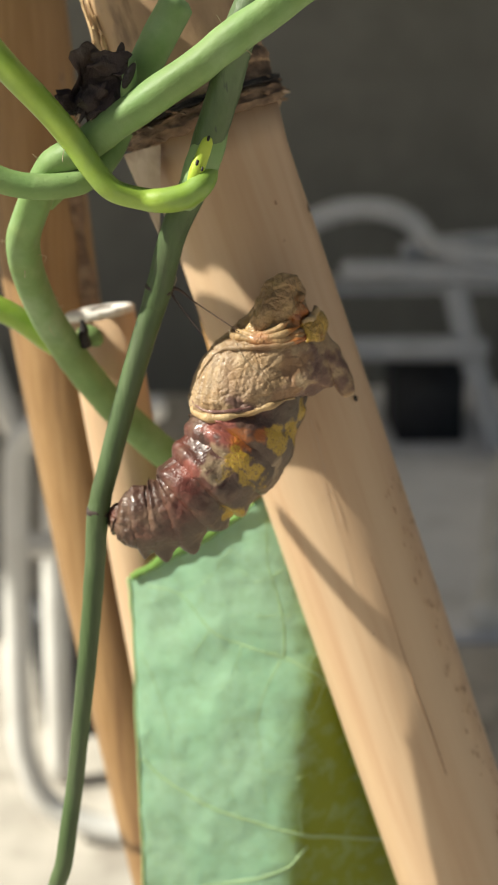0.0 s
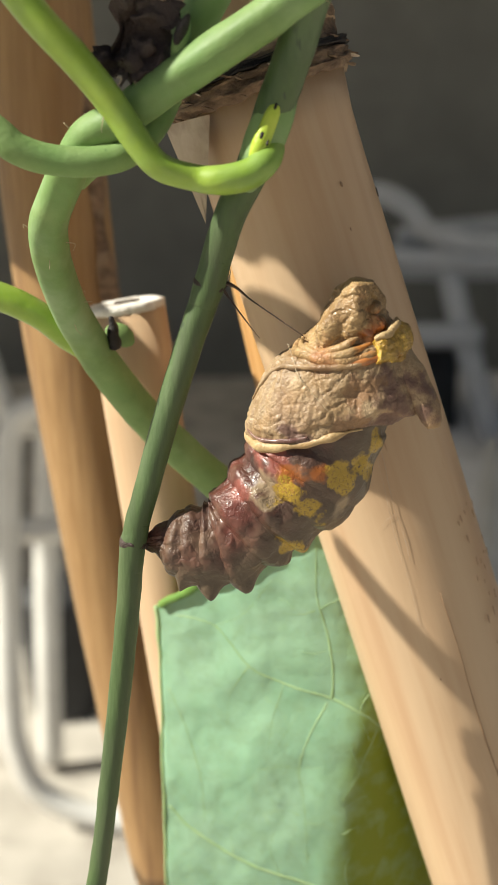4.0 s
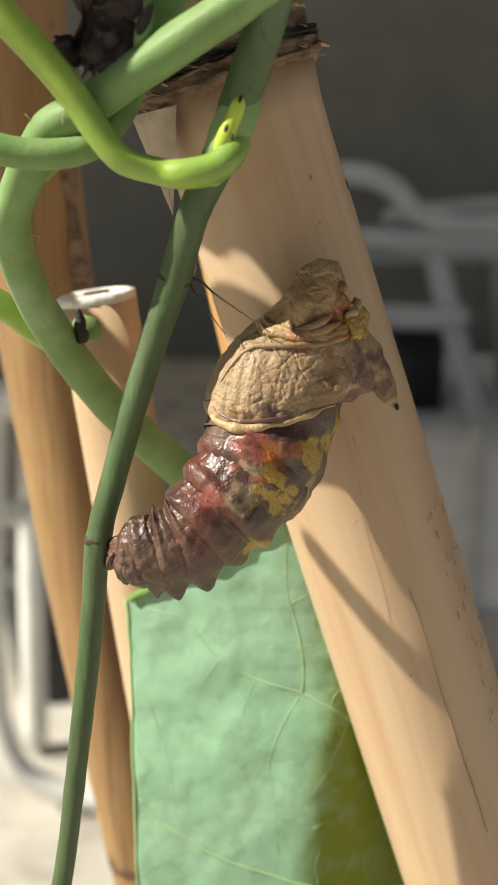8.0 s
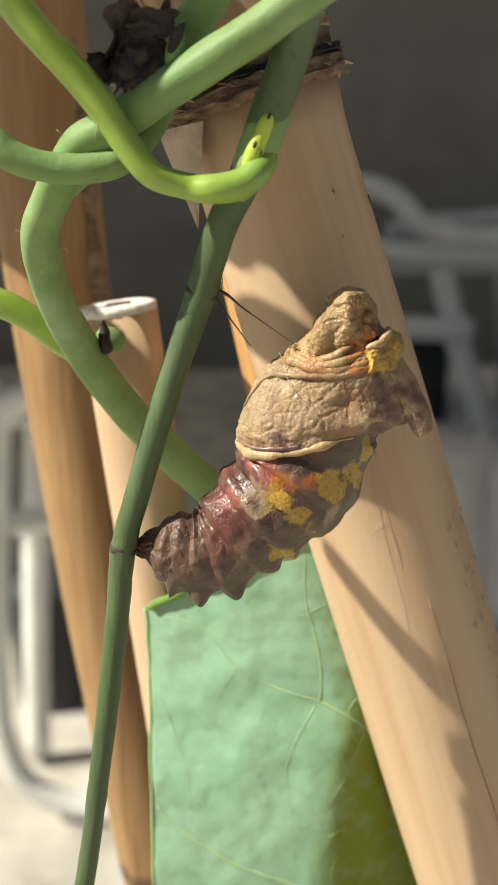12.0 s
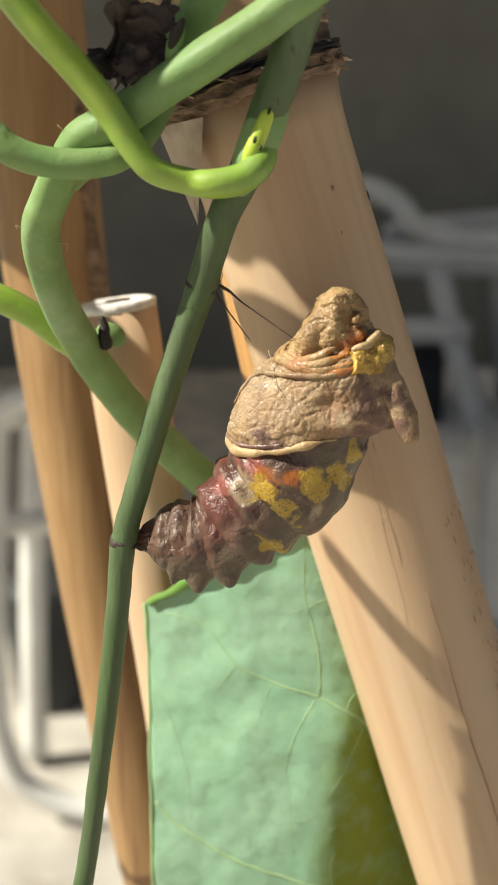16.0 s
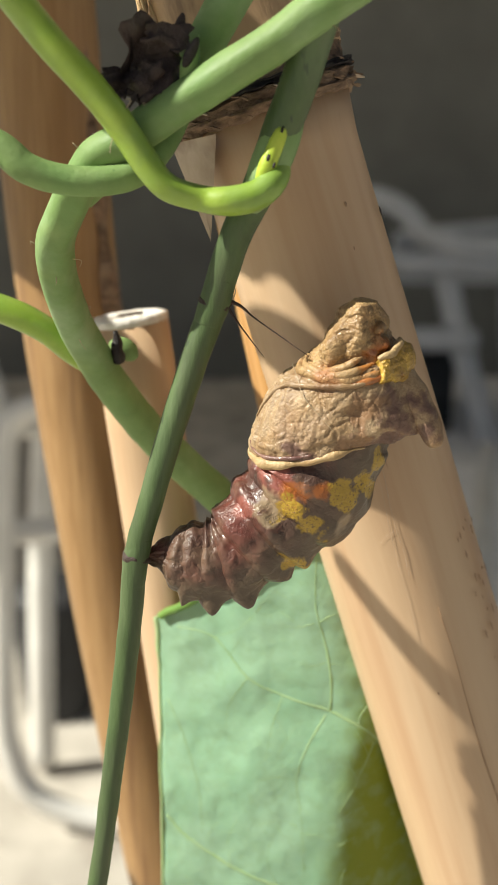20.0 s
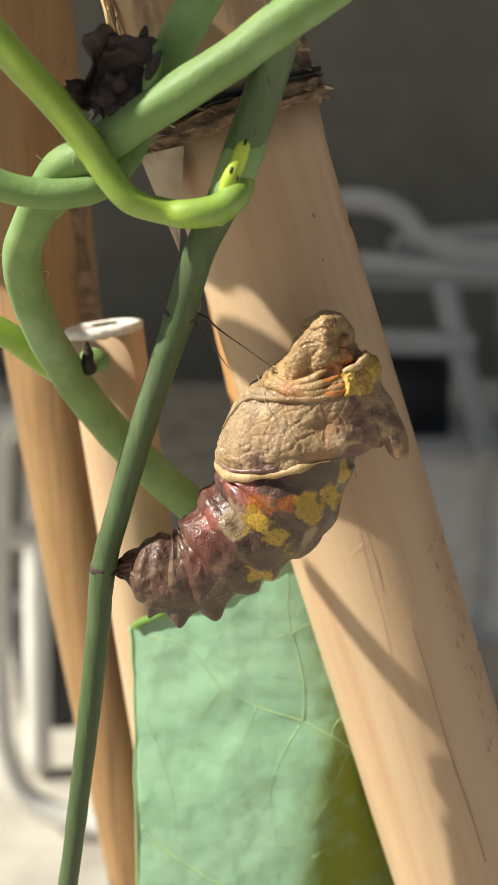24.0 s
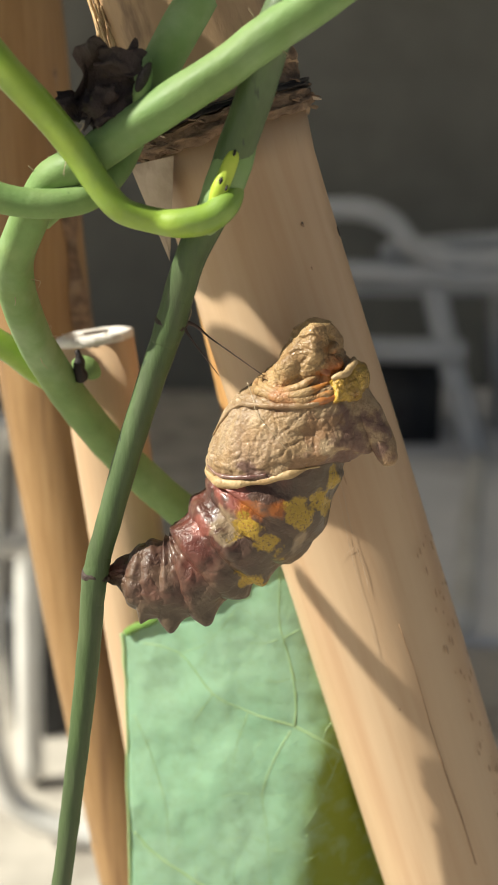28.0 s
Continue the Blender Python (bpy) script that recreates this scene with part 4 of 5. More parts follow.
def spotted(material, spots):
    """Adds pigment spots to a skin: place in centimetres, reach, colour, grain of the rim."""
    nodes, links = material.node_tree.nodes, material.node_tree.links
    shader = nodes["Principled BSDF"]
    colour = shader.inputs["Base Color"].links[0].from_socket
    coord = nodes.new("ShaderNodeTexCoord")
    ragged = nodes.new("ShaderNodeTexNoise")
    ragged.inputs["Scale"].default_value, ragged.inputs["Detail"].default_value = 480, 9
    links.new(coord.outputs["Object"], ragged.inputs["Vector"])
    speckle, speckled = nodes.new("ShaderNodeTexNoise"), nodes.new("ShaderNodeMapRange")
    speckle.inputs["Scale"].default_value, speckle.inputs["Detail"].default_value = 4600, 4
    links.new(coord.outputs["Object"], speckle.inputs["Vector"])
    speckled.inputs["From Min"].default_value, speckled.inputs["From Max"].default_value = 0.27, 0.50
    links.new(speckle.outputs["Fac"], speckled.inputs["Value"])
    for place, reach, tint, soft in spots:
        away, wobble, fade = nodes.new("ShaderNodeVectorMath"), nodes.new("ShaderNodeMath"), nodes.new("ShaderNodeMapRange")
        away.operation = "DISTANCE"
        away.inputs[1].default_value = (Vector(place) - ATTACH) * CM
        links.new(coord.outputs["Object"], away.inputs[0])
        wobble.operation = "MULTIPLY_ADD"
        wobble.inputs[1].default_value = reach * CM * 4.6
        links.new(ragged.outputs["Fac"], wobble.inputs[0])
        links.new(away.outputs["Value"], wobble.inputs[2])
        fade.inputs["From Min"].default_value, fade.inputs["From Max"].default_value = reach * CM * 3.35, reach * CM * (3.35 - soft)
        links.new(wobble.outputs[0], fade.inputs["Value"])
        mix, grain = nodes.new("ShaderNodeMix"), nodes.new("ShaderNodeMix")
        mix.data_type = grain.data_type = "RGBA"
        grain.inputs["A"].default_value = (*[0.45 * t for t in tint], 1)
        grain.inputs["B"].default_value = (*tint, 1)
        links.new(ragged.outputs["Fac"], grain.inputs["Factor"])
        dotted = nodes.new("ShaderNodeMath")
        dotted.operation = "MULTIPLY"
        links.new(fade.outputs[0], dotted.inputs[0])
        if soft < 0.5:
            links.new(speckled.outputs[0], dotted.inputs[1])
        else:
            dotted.inputs[1].default_value = 1.0
        links.new(dotted.outputs[0], mix.inputs["Factor"])
        links.new(colour, mix.inputs["A"])
        links.new(grain.outputs["Result"], mix.inputs["B"])
        colour = mix.outputs["Result"]
    links.new(colour, shader.inputs["Base Color"])


def sheet_part(name, rows, thick, material, parent, label=""):
    """A thin curved sheet with thickness, over a grid of places in centimetres."""
    bm = bmesh.new()
    middle = sum((p for row in rows for p in row), Vector()) / sum(len(row) for row in rows)
    core = body_at(9, 0, 0)
    out = (middle - core).normalized()
    layers = [[[bm.verts.new(at(*(p + out * lift))) for p in row] for row in rows] for lift in (0.0, -thick)]
    nj, ni = len(rows), len(rows[0])
    for layer in layers:
        for j in range(nj - 1):
            for i in range(ni - 1):
                bm.faces.new((layer[j][i], layer[j][i + 1], layer[j + 1][i + 1], layer[j + 1][i]))
    rim = [(0, i) for i in range(ni - 1)] + [(j, ni - 1) for j in range(nj - 1)] + [(nj - 1, i) for i in range(ni - 1, 0, -1)] + [(j, 0) for j in range(nj - 1, 0, -1)]
    for (j0, i0), (j1, i1) in zip(rim, rim[1:] + rim[:1]):
        bm.faces.new((layers[0][j0][i0], layers[0][j1][i1], layers[1][j1][i1], layers[1][j0][i0]))
    return part(name, bm, material, parent, label)


def body_line(rows, skin, lift=0.0, thick=1.0):
    """Rows of a tube along a skin, from k, degrees and radius in centimetres."""
    return [(*body_at(k, deg, skin(k, deg) + lift), r * thick) for k, deg, r in rows]


# edge of the wing case over the abdomen, and the crease under the collar: k by degrees round the body
def rim_k(deg):
    return float(np.interp(deg, (-180, -120, -85, -55, -30, 0, 28, 55, 80, 110, 180), (8.4, 8.0, 7.80, 7.60, 7.76, 8.40, 9.10, 9.65, 9.8, 9.4, 8.4)))


def collar_k(deg):
    return float(np.interp(deg, (-180, -110, -75, -40, 0, 35, 70, 110, 180), (11.2, 10.5, 10.32, 10.72, 11.22, 11.42, 11.40, 11.25, 11.2)))


def build_chrysalis():
    """The chrysalis at rest: tail on the stem, ringed abdomen, thorax with wing cases, hooded head. Returns its moving rings with their place along the body, and the thorax."""
    root = holder("chrysalis", at(*ATTACH), "tan and purple-brown butterfly chrysalis with gold patches, hung on the stem", "chrysalis")
    gold, amber, rose, pale = (0.55, 0.35, 0.035), (0.48, 0.145, 0.03), (0.33, 0.10, 0.075), (0.40, 0.29, 0.18)
    two_sided(SEGMENT_SKIN, (0.092, 0.062, 0.038), 1.6, "dorsal")
    spotted(SEGMENT_SKIN, [(body_at(7.5, -38), 0.20, rose, 0.6), (body_at(6.9, -20), 0.17, rose, 0.6), (body_at(6.1, -18), 0.15, pale, 0.6), (body_at(5.2, -35), 0.11, rose, 0.6),
                           (body_at(6.9, -4), 0.16, amber, 0.6), (body_at(7.35, 10), 0.10, amber, 0.6), (body_at(6.55, 2), 0.13, gold, 0.3),
                           (body_at(7.35, 34), 0.14, gold, 0.3), (body_at(7.5, 24), 0.11, gold, 0.3), (body_at(6.5, 28), 0.13, gold, 0.3), (body_at(7.85, 60), 0.13, gold, 0.3), (body_at(8.5, 64), 0.12, gold, 0.3), (body_at(8.0, 46), 0.10, gold, 0.3),
                           (body_at(5.35, 56), 0.13, gold, 0.3), (body_at(6.9, 52), 0.10, pale, 0.7)])
    plum, russet = (0.215, 0.12, 0.09), (0.36, 0.205, 0.105)
    spotted(CASE_TAN, [(body_at(9.9, 58), 0.40, plum, 0.6), (body_at(9.35, 46), 0.28, plum, 0.6), (body_at(9.8, 92), 0.36, plum, 0.6), (body_at(10.5, 76), 0.24, plum, 0.6), (body_at(8.35, -20), 0.11, plum, 0.6),
                       (body_at(9.7, 28), 0.11, russet, 0.6), (body_at(10.4, 20), 0.14, russet, 0.6), (body_at(9.0, 18), 0.10, russet, 0.6), (body_at(10.7, -20), 0.10, russet, 0.6)])
    spotted(HEAD_TAN, [(body_at(12.0, 40, 0.8), 0.17, (0.55, 0.17, 0.04), 1.0), (body_at(11.6, 14), 0.11, (0.60, 0.22, 0.04), 1.0)])
    moving = []
    edges = [0.12, 0.75, 1.4, 2.05, 2.75, 3.5, 4.35, 5.25, 6.2, 7.15, 8.2]
    spurs = {3: 0.24, 4: 0.30, 5: 0.24, 6: 0.10, 7: 0.06}
    for i in range(len(edges) - 1):
        a, b = edges[i], edges[i + 1]
        low, high = a - 0.18 * (b - a), b + 0.62 * (b - a)
        last = i == len(edges) - 2
        if i == 0:
            low = 0.0
        if i == len(edges) - 3:
            high = b + 0.95 * (b - a)
        if last:
            low = a - 0.50 * (b - a)

        def swell(k, deg):
            # fullest near the tail end, which stands over the ring behind; the far end slips under the next ring
            q, deep = (k - low) / (high - low), min(1.0, 0.4 + 0.12 * i)
            body = 0.95 + deep * ((0.11 if i < 8 else 0.08) * gauss(q, 0.16, 0.24) - 0.03) - deep * (0.16 if i < 7 else 0.06) * step(q, 1.12 if last else 0.80, 0.06) - deep * (0.16 if i < 8 else 0.20) * step(-q, -0.05, 0.04)
            spur = spurs.get(i, 0.0)
            point = gauss(deg, 74, 11) + 0.8 * gauss(deg, 116, 12)
            side = 0.09 * gauss(deg, -20, 32) * gauss(q, 0.3, 0.2)
            if last:
                body -= 0.13 * gauss(deg, -90, 45) * step(k, 8.3, 0.2)
            return body + spur * point * math.exp(-abs((q - 0.20 - 0.04 * point) / 0.14) ** 1.7) + side

        def relief(p, k, deg):
            along_ring = noise.noise(Vector((deg * 0.10, k * 1.6, i * 7.0)))
            return 0.034 * noise.noise(p * 4.5 + Vector((i * 7.0, 0, 0))) + 0.016 * along_ring - 0.018 * abs(noise.noise(p * 11)) - 0.010 * abs(noise.noise(p * 24))

        ob = body_skin("abdominal_segment", low, 9.75 if last else high, swell, SEGMENT_SKIN, root, 112, 26, relief,
                       "dusty purple-brown ring of the abdomen" if i < 6 else "reddish ring of the abdomen with gold patches")
        moving.append((ob, (a + b) / 2))

    # thorax with its wing cases: a raised plate down to the rim, a step where the hind wing shows, a groove under the collar
    def case(k, deg):
        over = k - rim_k(deg)
        lift = 0.97 + 0.055 * step(over, 0.0, 0.05) + 0.03 * step(over, 0.46, 0.03) * step(-deg, -38, 10)
        # the shoulder runs out into a drooping flange
        lift += 0.27 * gauss(deg, 78, 27) * max(0.0, min(1.0, (11.5 - k) / 1.0)) * step(k, 10.08, 0.08)
        lift -= 0.07 * gauss(k - collar_k(deg), 0.0, 0.14)
        lift -= 0.20 * gauss(deg, -88, 50) * max(0.0, min(1.1, (k - 8.1) / 2.2))
        return lift - 0.15 * step(-over, 0.14, 0.05)

    def cracks(p, size, width):
        """Creases between the small plates of a leathery skin, 1 in the crease."""
        d = noise.voronoi(p / size)[0]
        return max(0.0, 1 - (d[1] - d[0]) / width)

    def case_relief(p, k, deg):
        d = 0.020 * noise.noise(p * 2.6 + Vector((3, 0, 0))) + 0.010 * noise.noise(p * 7)
        # wing veins that run down from the collar, cross wrinkles, and the cracked skin between them
        vein = noise.noise(Vector((deg * 0.045, k * 0.55, 7.0)))
        wrinkle = noise.noise(p * 3.2 + Vector((0, 9, 0)))
        d -= 0.010 * max(0.0, 1 - abs(vein) / 0.07) + 0.010 * max(0.0, 1 - abs(wrinkle) / 0.06)
        bent = p + 0.05 * noise.noise_vector(p * 6)
        d -= 0.012 * cracks(bent, 0.17, 0.18) * max(0.0, 0.25 + noise.noise(p * 3 + Vector((0, 0, 5))))
        # short wrinkles across the length of the wing
        d -= 0.008 * cracks(Vector((deg / 6.0, k / 0.36, 3.0)) + noise.noise_vector(p * 5), 1.0, 0.3) * (0.7 + 0.8 * noise.noise(p * 4)) + 0.003 * cracks(bent, 0.05, 0.4)
        # a swollen ridge from the shoulder to the rim, with a hollow beside it
        ridge = deg - 26 - 14 * (k - 9.6)
        d += 0.050 * gauss(ridge, 0, 9) * gauss(k, 9.9, 0.55) - 0.045 * gauss(ridge, 22, 10) * gauss(k, 9.7, 0.7)
        d -= 0.030 * gauss(ridge, -24, 8) * gauss(k, 10.2, 0.35)
        # long soft folds of the legs and feelers beside the belly
        return d + 0.010 * math.sin(deg * 0.42 + 5 * noise.noise(p * 2)) * gauss(deg, -80, 45)

    thorax = body_skin("thorax", 7.3, 11.6, case, CASE_TAN, root, 300, 200, case_relief, "wrinkled tan wing cases")
    rim = [(rim_k(g), g, r) for g, r in ((-100, 0.004), (-84, 0.014), (-66, 0.026), (-50, 0.040), (-36, 0.046), (-22, 0.036), (-8, 0.034), (8, 0.030), (22, 0.016), (34, 0.006))]
    part("wing_rim", tube(body_line(rim, case, -0.01), 16, 8, bump=0.035, bump_scale=5), CREAM, thorax, "pale rolled rim of the wing case")
    part("wing_fold", tube(body_line([(k + 0.22, g, r) for k, g, r in rim[1:-3]], case, -0.012, 0.5), 12, 8, bump=0.014, bump_scale=9), SEGMENT_BROWN, thorax, "dark glossy fold above the rim")
    horn = [body_at(11.1, 74, 0.72), body_at(10.86, 77, 1.02), body_at(10.6, 79, 1.28), body_at(10.36, 79, 1.46), body_at(10.16, 78, 1.53)]
    part("horn", tube([(*p, r) for p, r in zip(horn, (0.15, 0.15, 0.13, 0.095, 0.055))], 30, 10, bump=0.025, bump_scale=8), CASE_TAN, thorax, "blunt fleshy horn")
    part("shoulder", lump(body_at(9.75, 30, 0.82), ((0.15, 0, 0.02), (0, 0.11, 0), (0.03, 0, 0.16)), 0.25, 5.0, 36, 26), CASE_TAN, thorax)

    # the head: a leaning hood, hollow on the side of the face
    def hood(k, deg):
        face = gauss(deg, 52, 40) * step(k, 11.35, 0.12)
        ridge = 0.26 * gauss(deg, -48, 24) * gauss(k, 12.3, 0.5) + 0.10 * gauss(deg, -15, 22) * gauss(k, 13.0, 0.9) + 0.12 * gauss(deg, 110, 22) * gauss(k, 12.9, 0.7)
        return 1.0 - 0.22 * face * step(-k, -13.6, 0.15) + ridge - 0.10 * step(-k, -11.25, 0.06)

    def hood_relief(p, k, deg):
        bent = p + 0.06 * noise.noise_vector(p * 5)
        lumps = 0.050 * noise.noise(p * 4.2 + Vector((21, 0, 0))) + 0.022 * noise.noise(p * 9) - 0.050 * abs(noise.noise(p * 5.5))
        return lumps - 0.016 * cracks(bent, 0.22, 0.16) - 0.006 * cracks(bent, 0.06, 0.35) - 0.006 * abs(noise.noise(p * 32))

    head = body_skin("head", 11.0, 14.0, hood, HEAD_TAN, thorax, 200, 140, hood_relief, "hooded tan head")
    for k, g, lift, size, mat, name, rough in ((12.0, 46, 0.50, 0.11, AMBER, "face_fold", 0.9), (12.25, 40, 0.66, 0.10, HEAD_TAN, "face_fold", 0.8), (12.2, 72, 0.60, 0.10, HEAD_TAN, "face_fold", 0.8),
                                               (12.75, 60, 0.62, 0.075, HEAD_TAN, "face_fold", 0.7), (11.9, 18, 0.66, 0.08, AMBER, "face_fold", 0.7)):
        part(name, lump(body_at(k, g, lift), ((size, 0, size * 0.25), (0, size, 0), (-size * 0.2, 0, size * 0.9)), rough, 9, 28, 20), mat, head, "amber fold of the face" if mat is AMBER else "")
    # soft folds of the collar, an orange crease under them, and the gold flap with its pale edge
    for up, thick, g0, g1 in ((0.10, 1.15, -100, 34), (0.36, 1.0, -95, 18), (0.66, 0.8, -76, 2)):
        rows = [(collar_k(g0 + (g1 - g0) * q) + up + 0.10 * q * up, g0 + (g1 - g0) * q, 0.046 * math.sin(math.pi * min(1.0, 0.05 + q * 0.93)) ** 0.6 + 0.004) for q in [j / 10 for j in range(11)]]
        part("collar", tube(body_line(rows, lambda k, g: 0.55 * case(min(k, 11.55), g) + 0.45 * hood(k, g), -0.02, thick), 16, 8, bump=0.022, bump_scale=7), HEAD_TAN, thorax, "soft tan collar fold")
    cord = [(11.52, 34, 0.010), (11.40, 18, 0.020), (11.12, 0, 0.024), (10.72, -22, 0.026), (10.22, -42, 0.024), (9.65, -58, 0.022), (9.15, -70, 0.018), (8.75, -78, 0.010)]
    part("feeler_case", tube(body_line(cord, case, 0.012), 14, 8, bump=0.010, bump_scale=12), CASE_TAN, thorax, "long tan feeler case")
    crease = [(collar_k(g) - 0.03, g, r) for g, r in ((-40, 0.008), (-20, 0.018), (0, 0.03), (20, 0.036), (45, 0.036), (75, 0.03), (100, 0.012))]
    part("collar_fold", tube(body_line(crease, case, 0.02), 12, 8, bump=0.014, bump_scale=9), AMBER, thorax, "orange crease below the collar")
    grid = []
    top = lambda u: 0.50 + 0.55 * step(u, 0.15, 0.25) - 0.20 * step(u, 0.9, 0.06) + 0.05 * math.sin(7 * u)
    for j in range(21):
        row = []
        for i in range(41):
            u, v = 2 * i / 40 - 1, j / 20
            g = 53 + 33 * u + 5 * v
            k = collar_k(g) - 0.22 * (1 - u * u) + v * (top(u) + 0.22 * (1 - u * u))
            wide = 0.50 - 0.13 * v + 0.03 * math.sin(math.pi * v)
            q = body_at(k, g, wide / float(np.interp(k, range(len(BODY)), [row[3] for row in BODY])))
            q = q + (q - body_at(k, g, 0)).normalized() * (0.030 * noise.noise(q * 7) - 0.02 * abs(noise.noise(q * 14)))
            row.append(q)
        grid.append(row)
    flap = sheet_part("collar_flap", grid, 0.045, GOLD, thorax, "gold-yellow collar flap")
    part("flap_rim", tube([(*grid[20][i], 0.012 + 0.024 * math.sin(math.pi * min(1, (i + 1) / 41)) ** 0.5) for i in range(0, 41, 4)], 14, 6, bump=0.010, bump_scale=9), CREAM, flap, "pale rim of the flap")
    # glossy black scrap of the old skin behind the shoulder
    base = body_at(10.55, 157, 1.04)
    scrap = part("dry_scrap", crumple(base + Vector((0.04, 0.05, 0.08)), (0.14, 0.16, 0.18), 3.0, 1.0, 16, (0.3, 0.1, 1)), SCRAP_BLACK, thorax, "black dried scrap of old skin")
    part("dry_scrap_fold", crumple(base + Vector((0.12, 0.02, -0.18)), (0.18, 0.14, 0.16), 6.0, 1.0, 14, (0.7, 0.2, 0.7)), SCRAP_BLACK, scrap)
    part("dry_scrap_fold", lump(base + Vector((0.07, 0.03, -0.01)), ((0.05, 0.0, 0.02), (0, 0.05, 0.01), (-0.02, 0.0, 0.11)), 0.7, 8, 20, 14), SCRAP_BLACK, scrap)
    part("silk_strand", tube([(*body_at(10.75, -70, 1.12), 0.0035), (*body_at(10.35, -52, case(10.35, -52) + 0.05), 0.0035), (*body_at(9.9, -30, case(9.9, -30) + 0.02), 0.003), (*body_at(9.3, 4, case(9.3, 4) + 0.02), 0.002)], 6, 8), SILK_PALE, thorax, "pale silk strand")
    return root, moving, thorax


def build_silk():
    sx, sy, sz = SPIKE
    silk = holder("silk_girdle", at(sx, sy, sz), "thin dark silk threads from the stem node", "silk thread")
    part("thread", tube([(sx, sy, sz + 0.02, 0.022), (sx + 0.1, sy - 0.03, sz - 0.02, 0.014), (sx + 0.22, sy - 0.04, sz - 0.12, 0.008), (sx + 0.45, sy - 0.12, sz - 0.27, 0.006), (sx + 0.68, sy - 0.2, sz - 0.42, 0.004)], 8, 6), SILK_DARK, silk)
    part("thread", tube([(sx - 0.02, sy, sz - 0.02, 0.018), (sx + 0.05, sy - 0.02, sz - 0.13, 0.009), (sx + 0.18, sy - 0.06, sz - 0.3, 0.006), (sx + 0.3, sy - 0.1, sz - 0.45, 0.003)], 8, 6), SILK_DARK, silk)
    part("silk_knot", lump((sx - 0.03, sy + 0.02, sz), ((0.05, 0, 0), (0, 0.04, 0), (0, 0, 0.05)), 0.5, 12, 12, 8), SILK_DARK, silk)
    part("thread", tube([(sx + 0.02, sy, sz + 0.02, 0.006), (sx + 0.05, sy, sz + 0.1, 0.005), (sx + 0.04, sy, sz + 0.16, 0.003)], 6, 4), SILK_PALE, silk)
    pad = holder("silk_pad", at(*ATTACH), "dark silk pad holding the chrysalis tail to the stem", "silk pad")
    part("pad", lump(ATTACH + Vector((0.02, 0, 0)), ((0.06, 0, 0), (0, 0.05, 0), (0, 0, 0.04)), 0.4, 10, 14, 8), SILK_DARK, pad)


# ---- white garden chairs behind ----


def rail(points, r, parent, name="rail", per=8, paint=WHITE_PAINT):
    return part(name, tube([(*p, r) for p in points], 14, per), paint, parent)


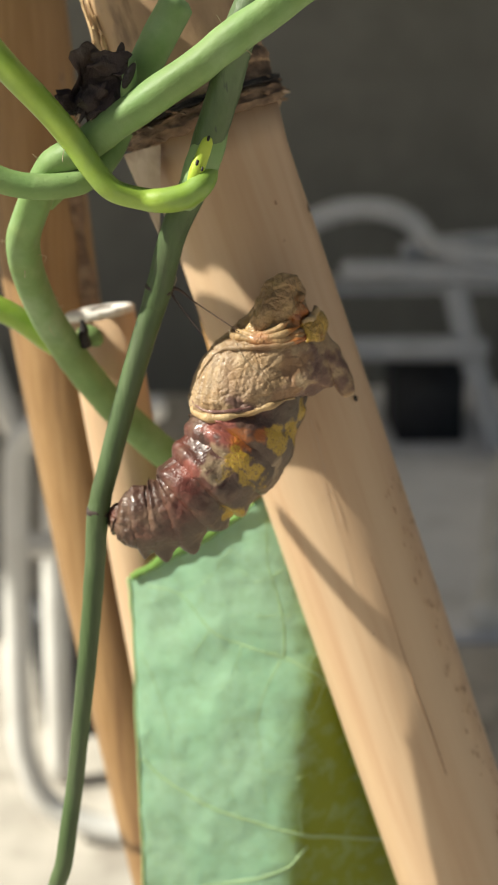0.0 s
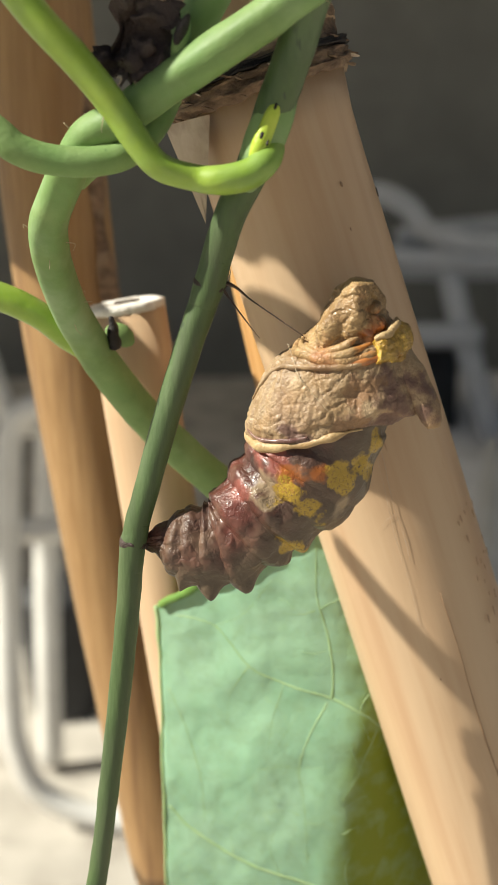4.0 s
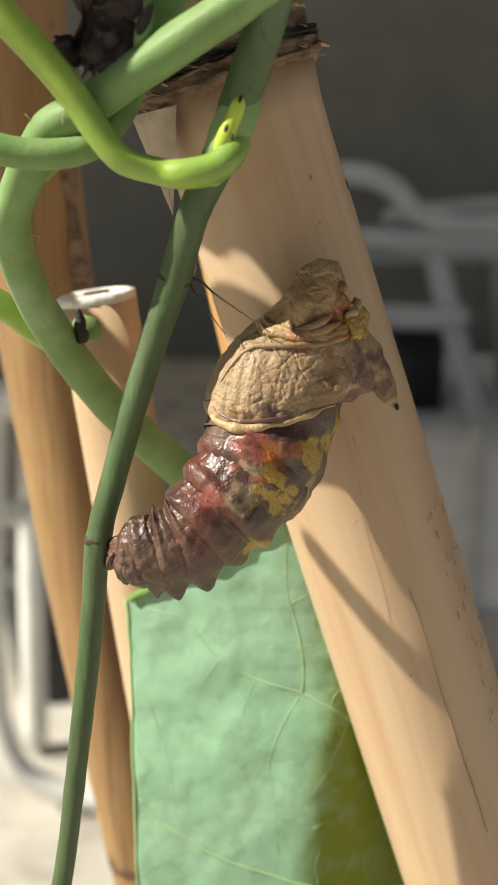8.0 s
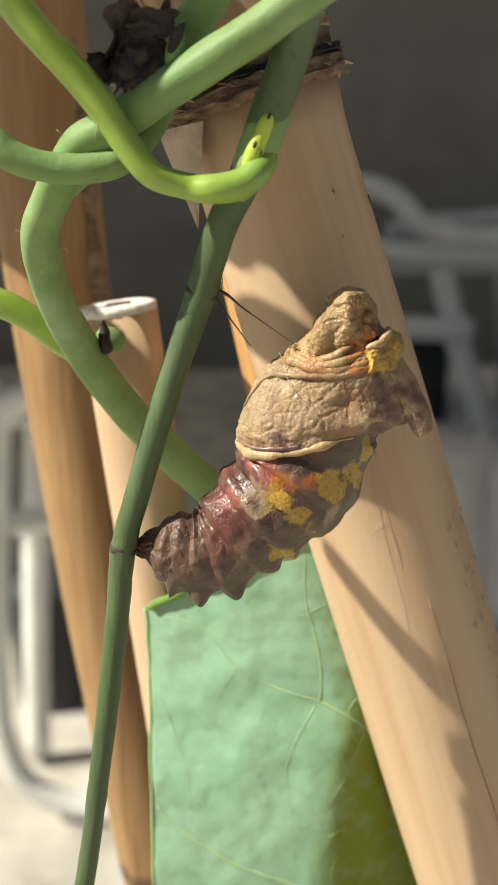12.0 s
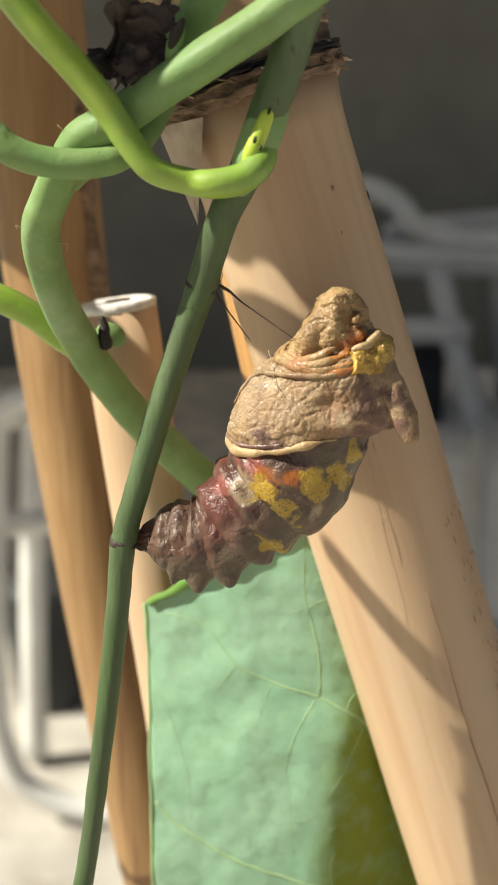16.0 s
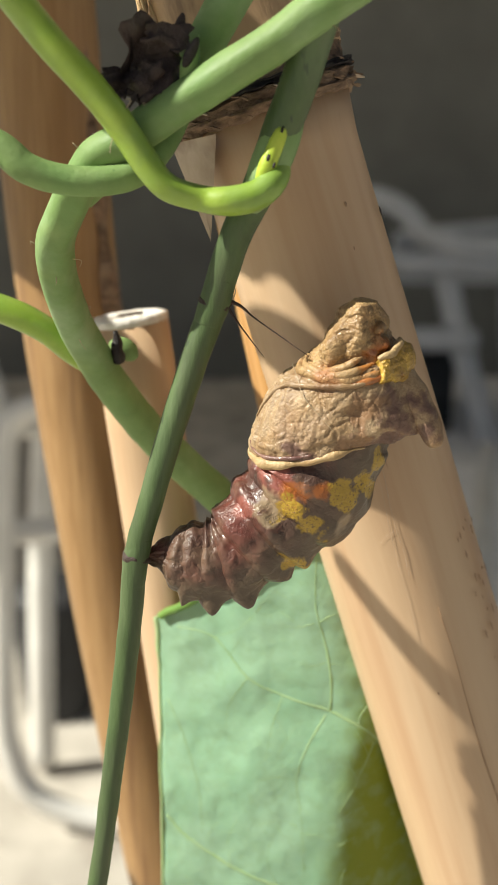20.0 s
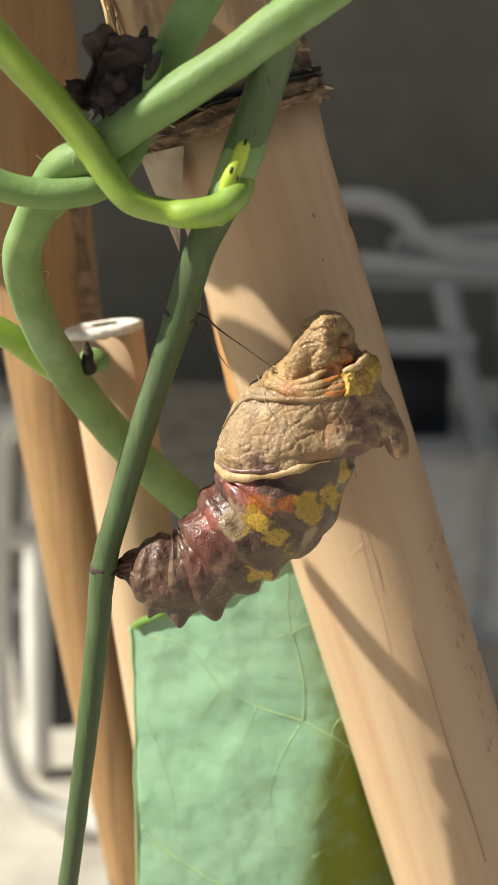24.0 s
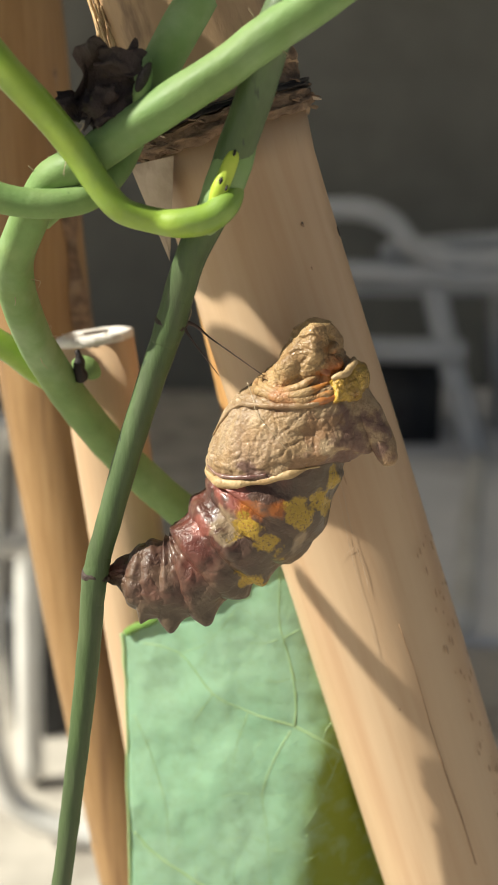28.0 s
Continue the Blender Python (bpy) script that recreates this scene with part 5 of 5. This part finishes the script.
def build_chairs():
    far = holder("garden_chair", Vector((0.5, 3.0, 0)), "white tubular garden chair, the shade on it put into greyer paint", "chair", "garden chairs")
    rail([(8, 300, -40), (9, 300, -14), (18.9, 300, -6.6), (31.5, 300, -5.8), (40.3, 300, -9.2), (46.9, 300, -15.9), (60, 300, -19.5), (90, 300, -19)], 3.2, far, paint=SHADED_PAINT, name="armrest")
    rail([(22, 302, -23), (74, 302, -24.8), (110, 302, -25.5)], 3.6, far, paint=SHADED_PAINT, name="seat_rail")
    rail([(8, 300, -45), (62, 300, -45.7)], 3.6, far, paint=SHADED_PAINT, name="stretcher")
    rail([(53, 305, -25), (58.7, 303, -47), (68, 300, -Z0 + 2.5)], 3.6, far, paint=SHADED_PAINT, name="leg")
    rail([(9, 304, -14), (8, 303, -47), (4, 300, -Z0 + 2.5)], 3.6, far, paint=SHADED_PAINT, name="leg")
    rail([(108, 305, -20), (106, 303, -47), (112, 300, -Z0 + 2.5)], 3.6, far, paint=SHADED_PAINT, name="leg")
    rail([(45, 352, -21), (62, 352, -18.5), (108, 352, -15)], 3.4, far, paint=SHADED_PAINT, name="back_rail")
    rail([(82, 352, -17), (84, 352, -47), (88, 352, -Z0 + 2.5)], 3.4, far, paint=SHADED_PAINT, name="leg")
    rail([(68, 300, -77.3), (50, 222, -77.3), (40, 178, -77.2), (37, 172, -75)], 2.6, far, paint=WHITE_PAINT, name="runner")
    part("seat", box(0.12, 1.06, 3.02, 3.52, 0.50, 0.525, 0.008), SHADED_PAINT, far)
    # dark box added where only a shadow gap lies below the chair
    crate = holder("gap_box", Vector((0.52, 3.4, 0)), "dark box standing in for the shadow gap under the chair", "crate")
    part("shell", box(0.40, 0.605, 3.2, 3.6, 0.0, 0.27, 0.01), SHADE_DARK, crate)
    part("lid", box(0.39, 0.615, 3.19, 3.61, 0.27, 0.285, 0.004), SHADE_DARK, crate)
    near = holder("garden_chair", Vector((-0.28, 1.1, 0)), "white tubular garden chair with a looped side frame in sun", "chair", "garden chairs")
    loop = [(-12, 110, -24), (-20.6, 110, -24.8), (-25.8, 110, -25.6), (-28.6, 110, -28), (-29.6, 110, -35.5), (-30.9, 110, -60.5), (-30.3, 110, -69), (-27.4, 110, -75), (-19, 110, -78.3), (-6, 110, -78.4)]
    rail(loop, 1.5, near, "side_frame")
    rail([(-27.2, 124, -31), (-28.6, 124, -52), (-29.4, 124, -78.4)], 1.7, near, "leg")
    rail([(-31, 116, -42.5), (-24.6, 116, -42.2)], 1.6, near, "stretcher")
    rail([(-33, 112, -16), (-29.4, 112, -27), (-27.2, 124, -31)], 1.4, near, "armrest")
    # made-up dark drum that takes the place of shade by the near chair
    pot = holder("shade_drum", Vector((-0.31, 1.42, 0)), "dark drum added for the shade beside the chair", "pot")
    part("wall", tube([(-30.5, 142, -79.6, 5.0), (-30.5, 142, -70, 6.0), (-30.5, 142, -62, 6.6)], 24, 5), SHADE_DARK, pot)
    part("rim", tube([(-30.5, 142, -62.6, 6.9), (-30.5, 142, -60.8, 7.0)], 24, 3), SHADE_DARK, pot)


build_setting()
build_main_stake()
build_left_stake()
build_stub()
build_back_stake()
build_vine()
build_leaf()
chrysalis, rings, thorax = build_chrysalis()
build_silk()
build_chairs()

# swing of the body, time by time: 1 turned fully towards the viewer, -1 turned away and stretched
SWING = [(0, -0.6), (0.1, -0.85), (0.2, -1.0), (0.3, -0.95), (0.4, -0.65), (0.5, -0.3), (0.6, 0.55), (0.7, 0.9), (0.8, 1.0), (0.9, 1.0), (1.0, 0.95), (1.2, 0.65), (1.4, 0.4), (1.6, 0.05), (1.7, 0.3), (1.8, 0.5), (2.0, 0.35), (2.2, 0.35), (2.4, 0.22), (2.5, 0.12), (3.2, 0.03), (4.5, 0),
         (6.8, 0), (7.0, 0.12), (7.1, 0.4), (7.2, 0.7), (7.3, 0.82), (7.4, 0.82), (7.5, 0.75), (7.6, 0.4), (7.7, -0.2), (7.8, -0.8), (7.9, -0.95), (8.0, -0.9), (8.2, -0.55), (8.4, -0.65), (8.5, -0.9), (8.6, -1.05), (8.7, -1.0), (8.8, -0.55), (8.9, 0.3), (9.0, 0.8), (9.1, 0.86), (9.2, 0.84), (9.3, 0.62), (9.4, 0.0), (9.5, -0.55), (9.6, -0.85), (9.7, -0.95), (9.8, -0.4), (9.9, 0.05), (10.1, 0),
         (13.8, 0), (14.2, 0.6), (14.4, 0.95), (14.5, 1.0), (14.6, 0.95), (14.8, 0.75), (15.0, 0.35), (15.1, -0.1), (15.2, -0.42), (15.4, -0.42), (15.6, -0.12), (15.8, 0.0), (16.0, 0.2), (16.2, 0.45), (16.4, 0.74), (16.5, 0.8), (16.6, 0.75), (16.7, 0.5), (16.8, 0.12), (16.9, -0.65), (17.0, -1.0), (17.1, -0.95), (17.2, -0.5), (17.3, -0.12), (17.5, 0),
         (24.2, 0), (24.5, -0.05), (24.6, 0.28), (24.7, 0.62), (24.8, 0.9), (24.9, 1.0), (25.0, 1.0), (25.1, 0.85), (25.2, 0.55), (25.3, -0.2), (25.4, -0.85), (25.5, -1.05), (25.6, -0.6), (25.7, 0.3), (25.8, 0.9), (25.9, 0.8), (26.0, 0.55), (26.1, -0.3), (26.2, -0.3), (26.3, 0.0), (26.4, 0.25), (26.5, 0.5), (26.6, 0.75), (26.7, 0.8), (26.8, 0.55), (26.9, -0.25), (27.0, -0.85), (27.2, -0.5), (27.4, -0.1), (27.6, 0.03), (28.0, 0)]
ROOT_SPACE = Matrix.Diagonal((CM, CM, CM, 1)) @ Matrix.Translation(-ATTACH)


def axes_at(c, way, roll):
    m = Matrix(body_axes(way, roll)).transposed().to_4x4()
    m.translation = c
    return m


def blend(swing):
    return ("toward" if swing > 0 else "away"), abs(swing)


def ring_axes(k, swing):
    """The axes of the abdomen at k for a swing of the body."""
    to, f = blend(swing)
    rest, other = np.array([row[:3] for row in BODY[:9]]), np.array(TOWARD if to == "toward" else AWAY)
    line = spline(rest + (other - rest) * f, 12)
    ways = np.gradient(line, axis=0)
    q = k * 12
    i = min(int(q), len(line) - 2)
    share = (1.25 if to == "toward" else 0.8) * (1 - k / 8) + k / 8
    return axes_at(Vector(line[i] + (line[i + 1] - line[i]) * (q - i)), Vector(ways[i] + (ways[i + 1] - ways[i]) * (q - i)), ROLL[to] * f * share)


def thorax_axes(swing):
    to, f = blend(swing)
    root, tip = (Vector(a).lerp(Vector(b), f) for a, b in zip(THORAX["rest"], THORAX[to]))
    return axes_at(root.lerp(tip, 0.4), tip - root, ROLL[to] * f)


def moved(axes, swing):
    return ROOT_SPACE @ axes(swing) @ axes(0.0).inverted() @ ROOT_SPACE.inverted()


def motions():
    for ob, k in rings:
        walk(ob, [(t, moved(lambda swing: ring_axes(k, swing), a)) for t, a in SWING])
    walk(thorax, [(t, moved(thorax_axes, a)) for t, a in SWING])


motions()
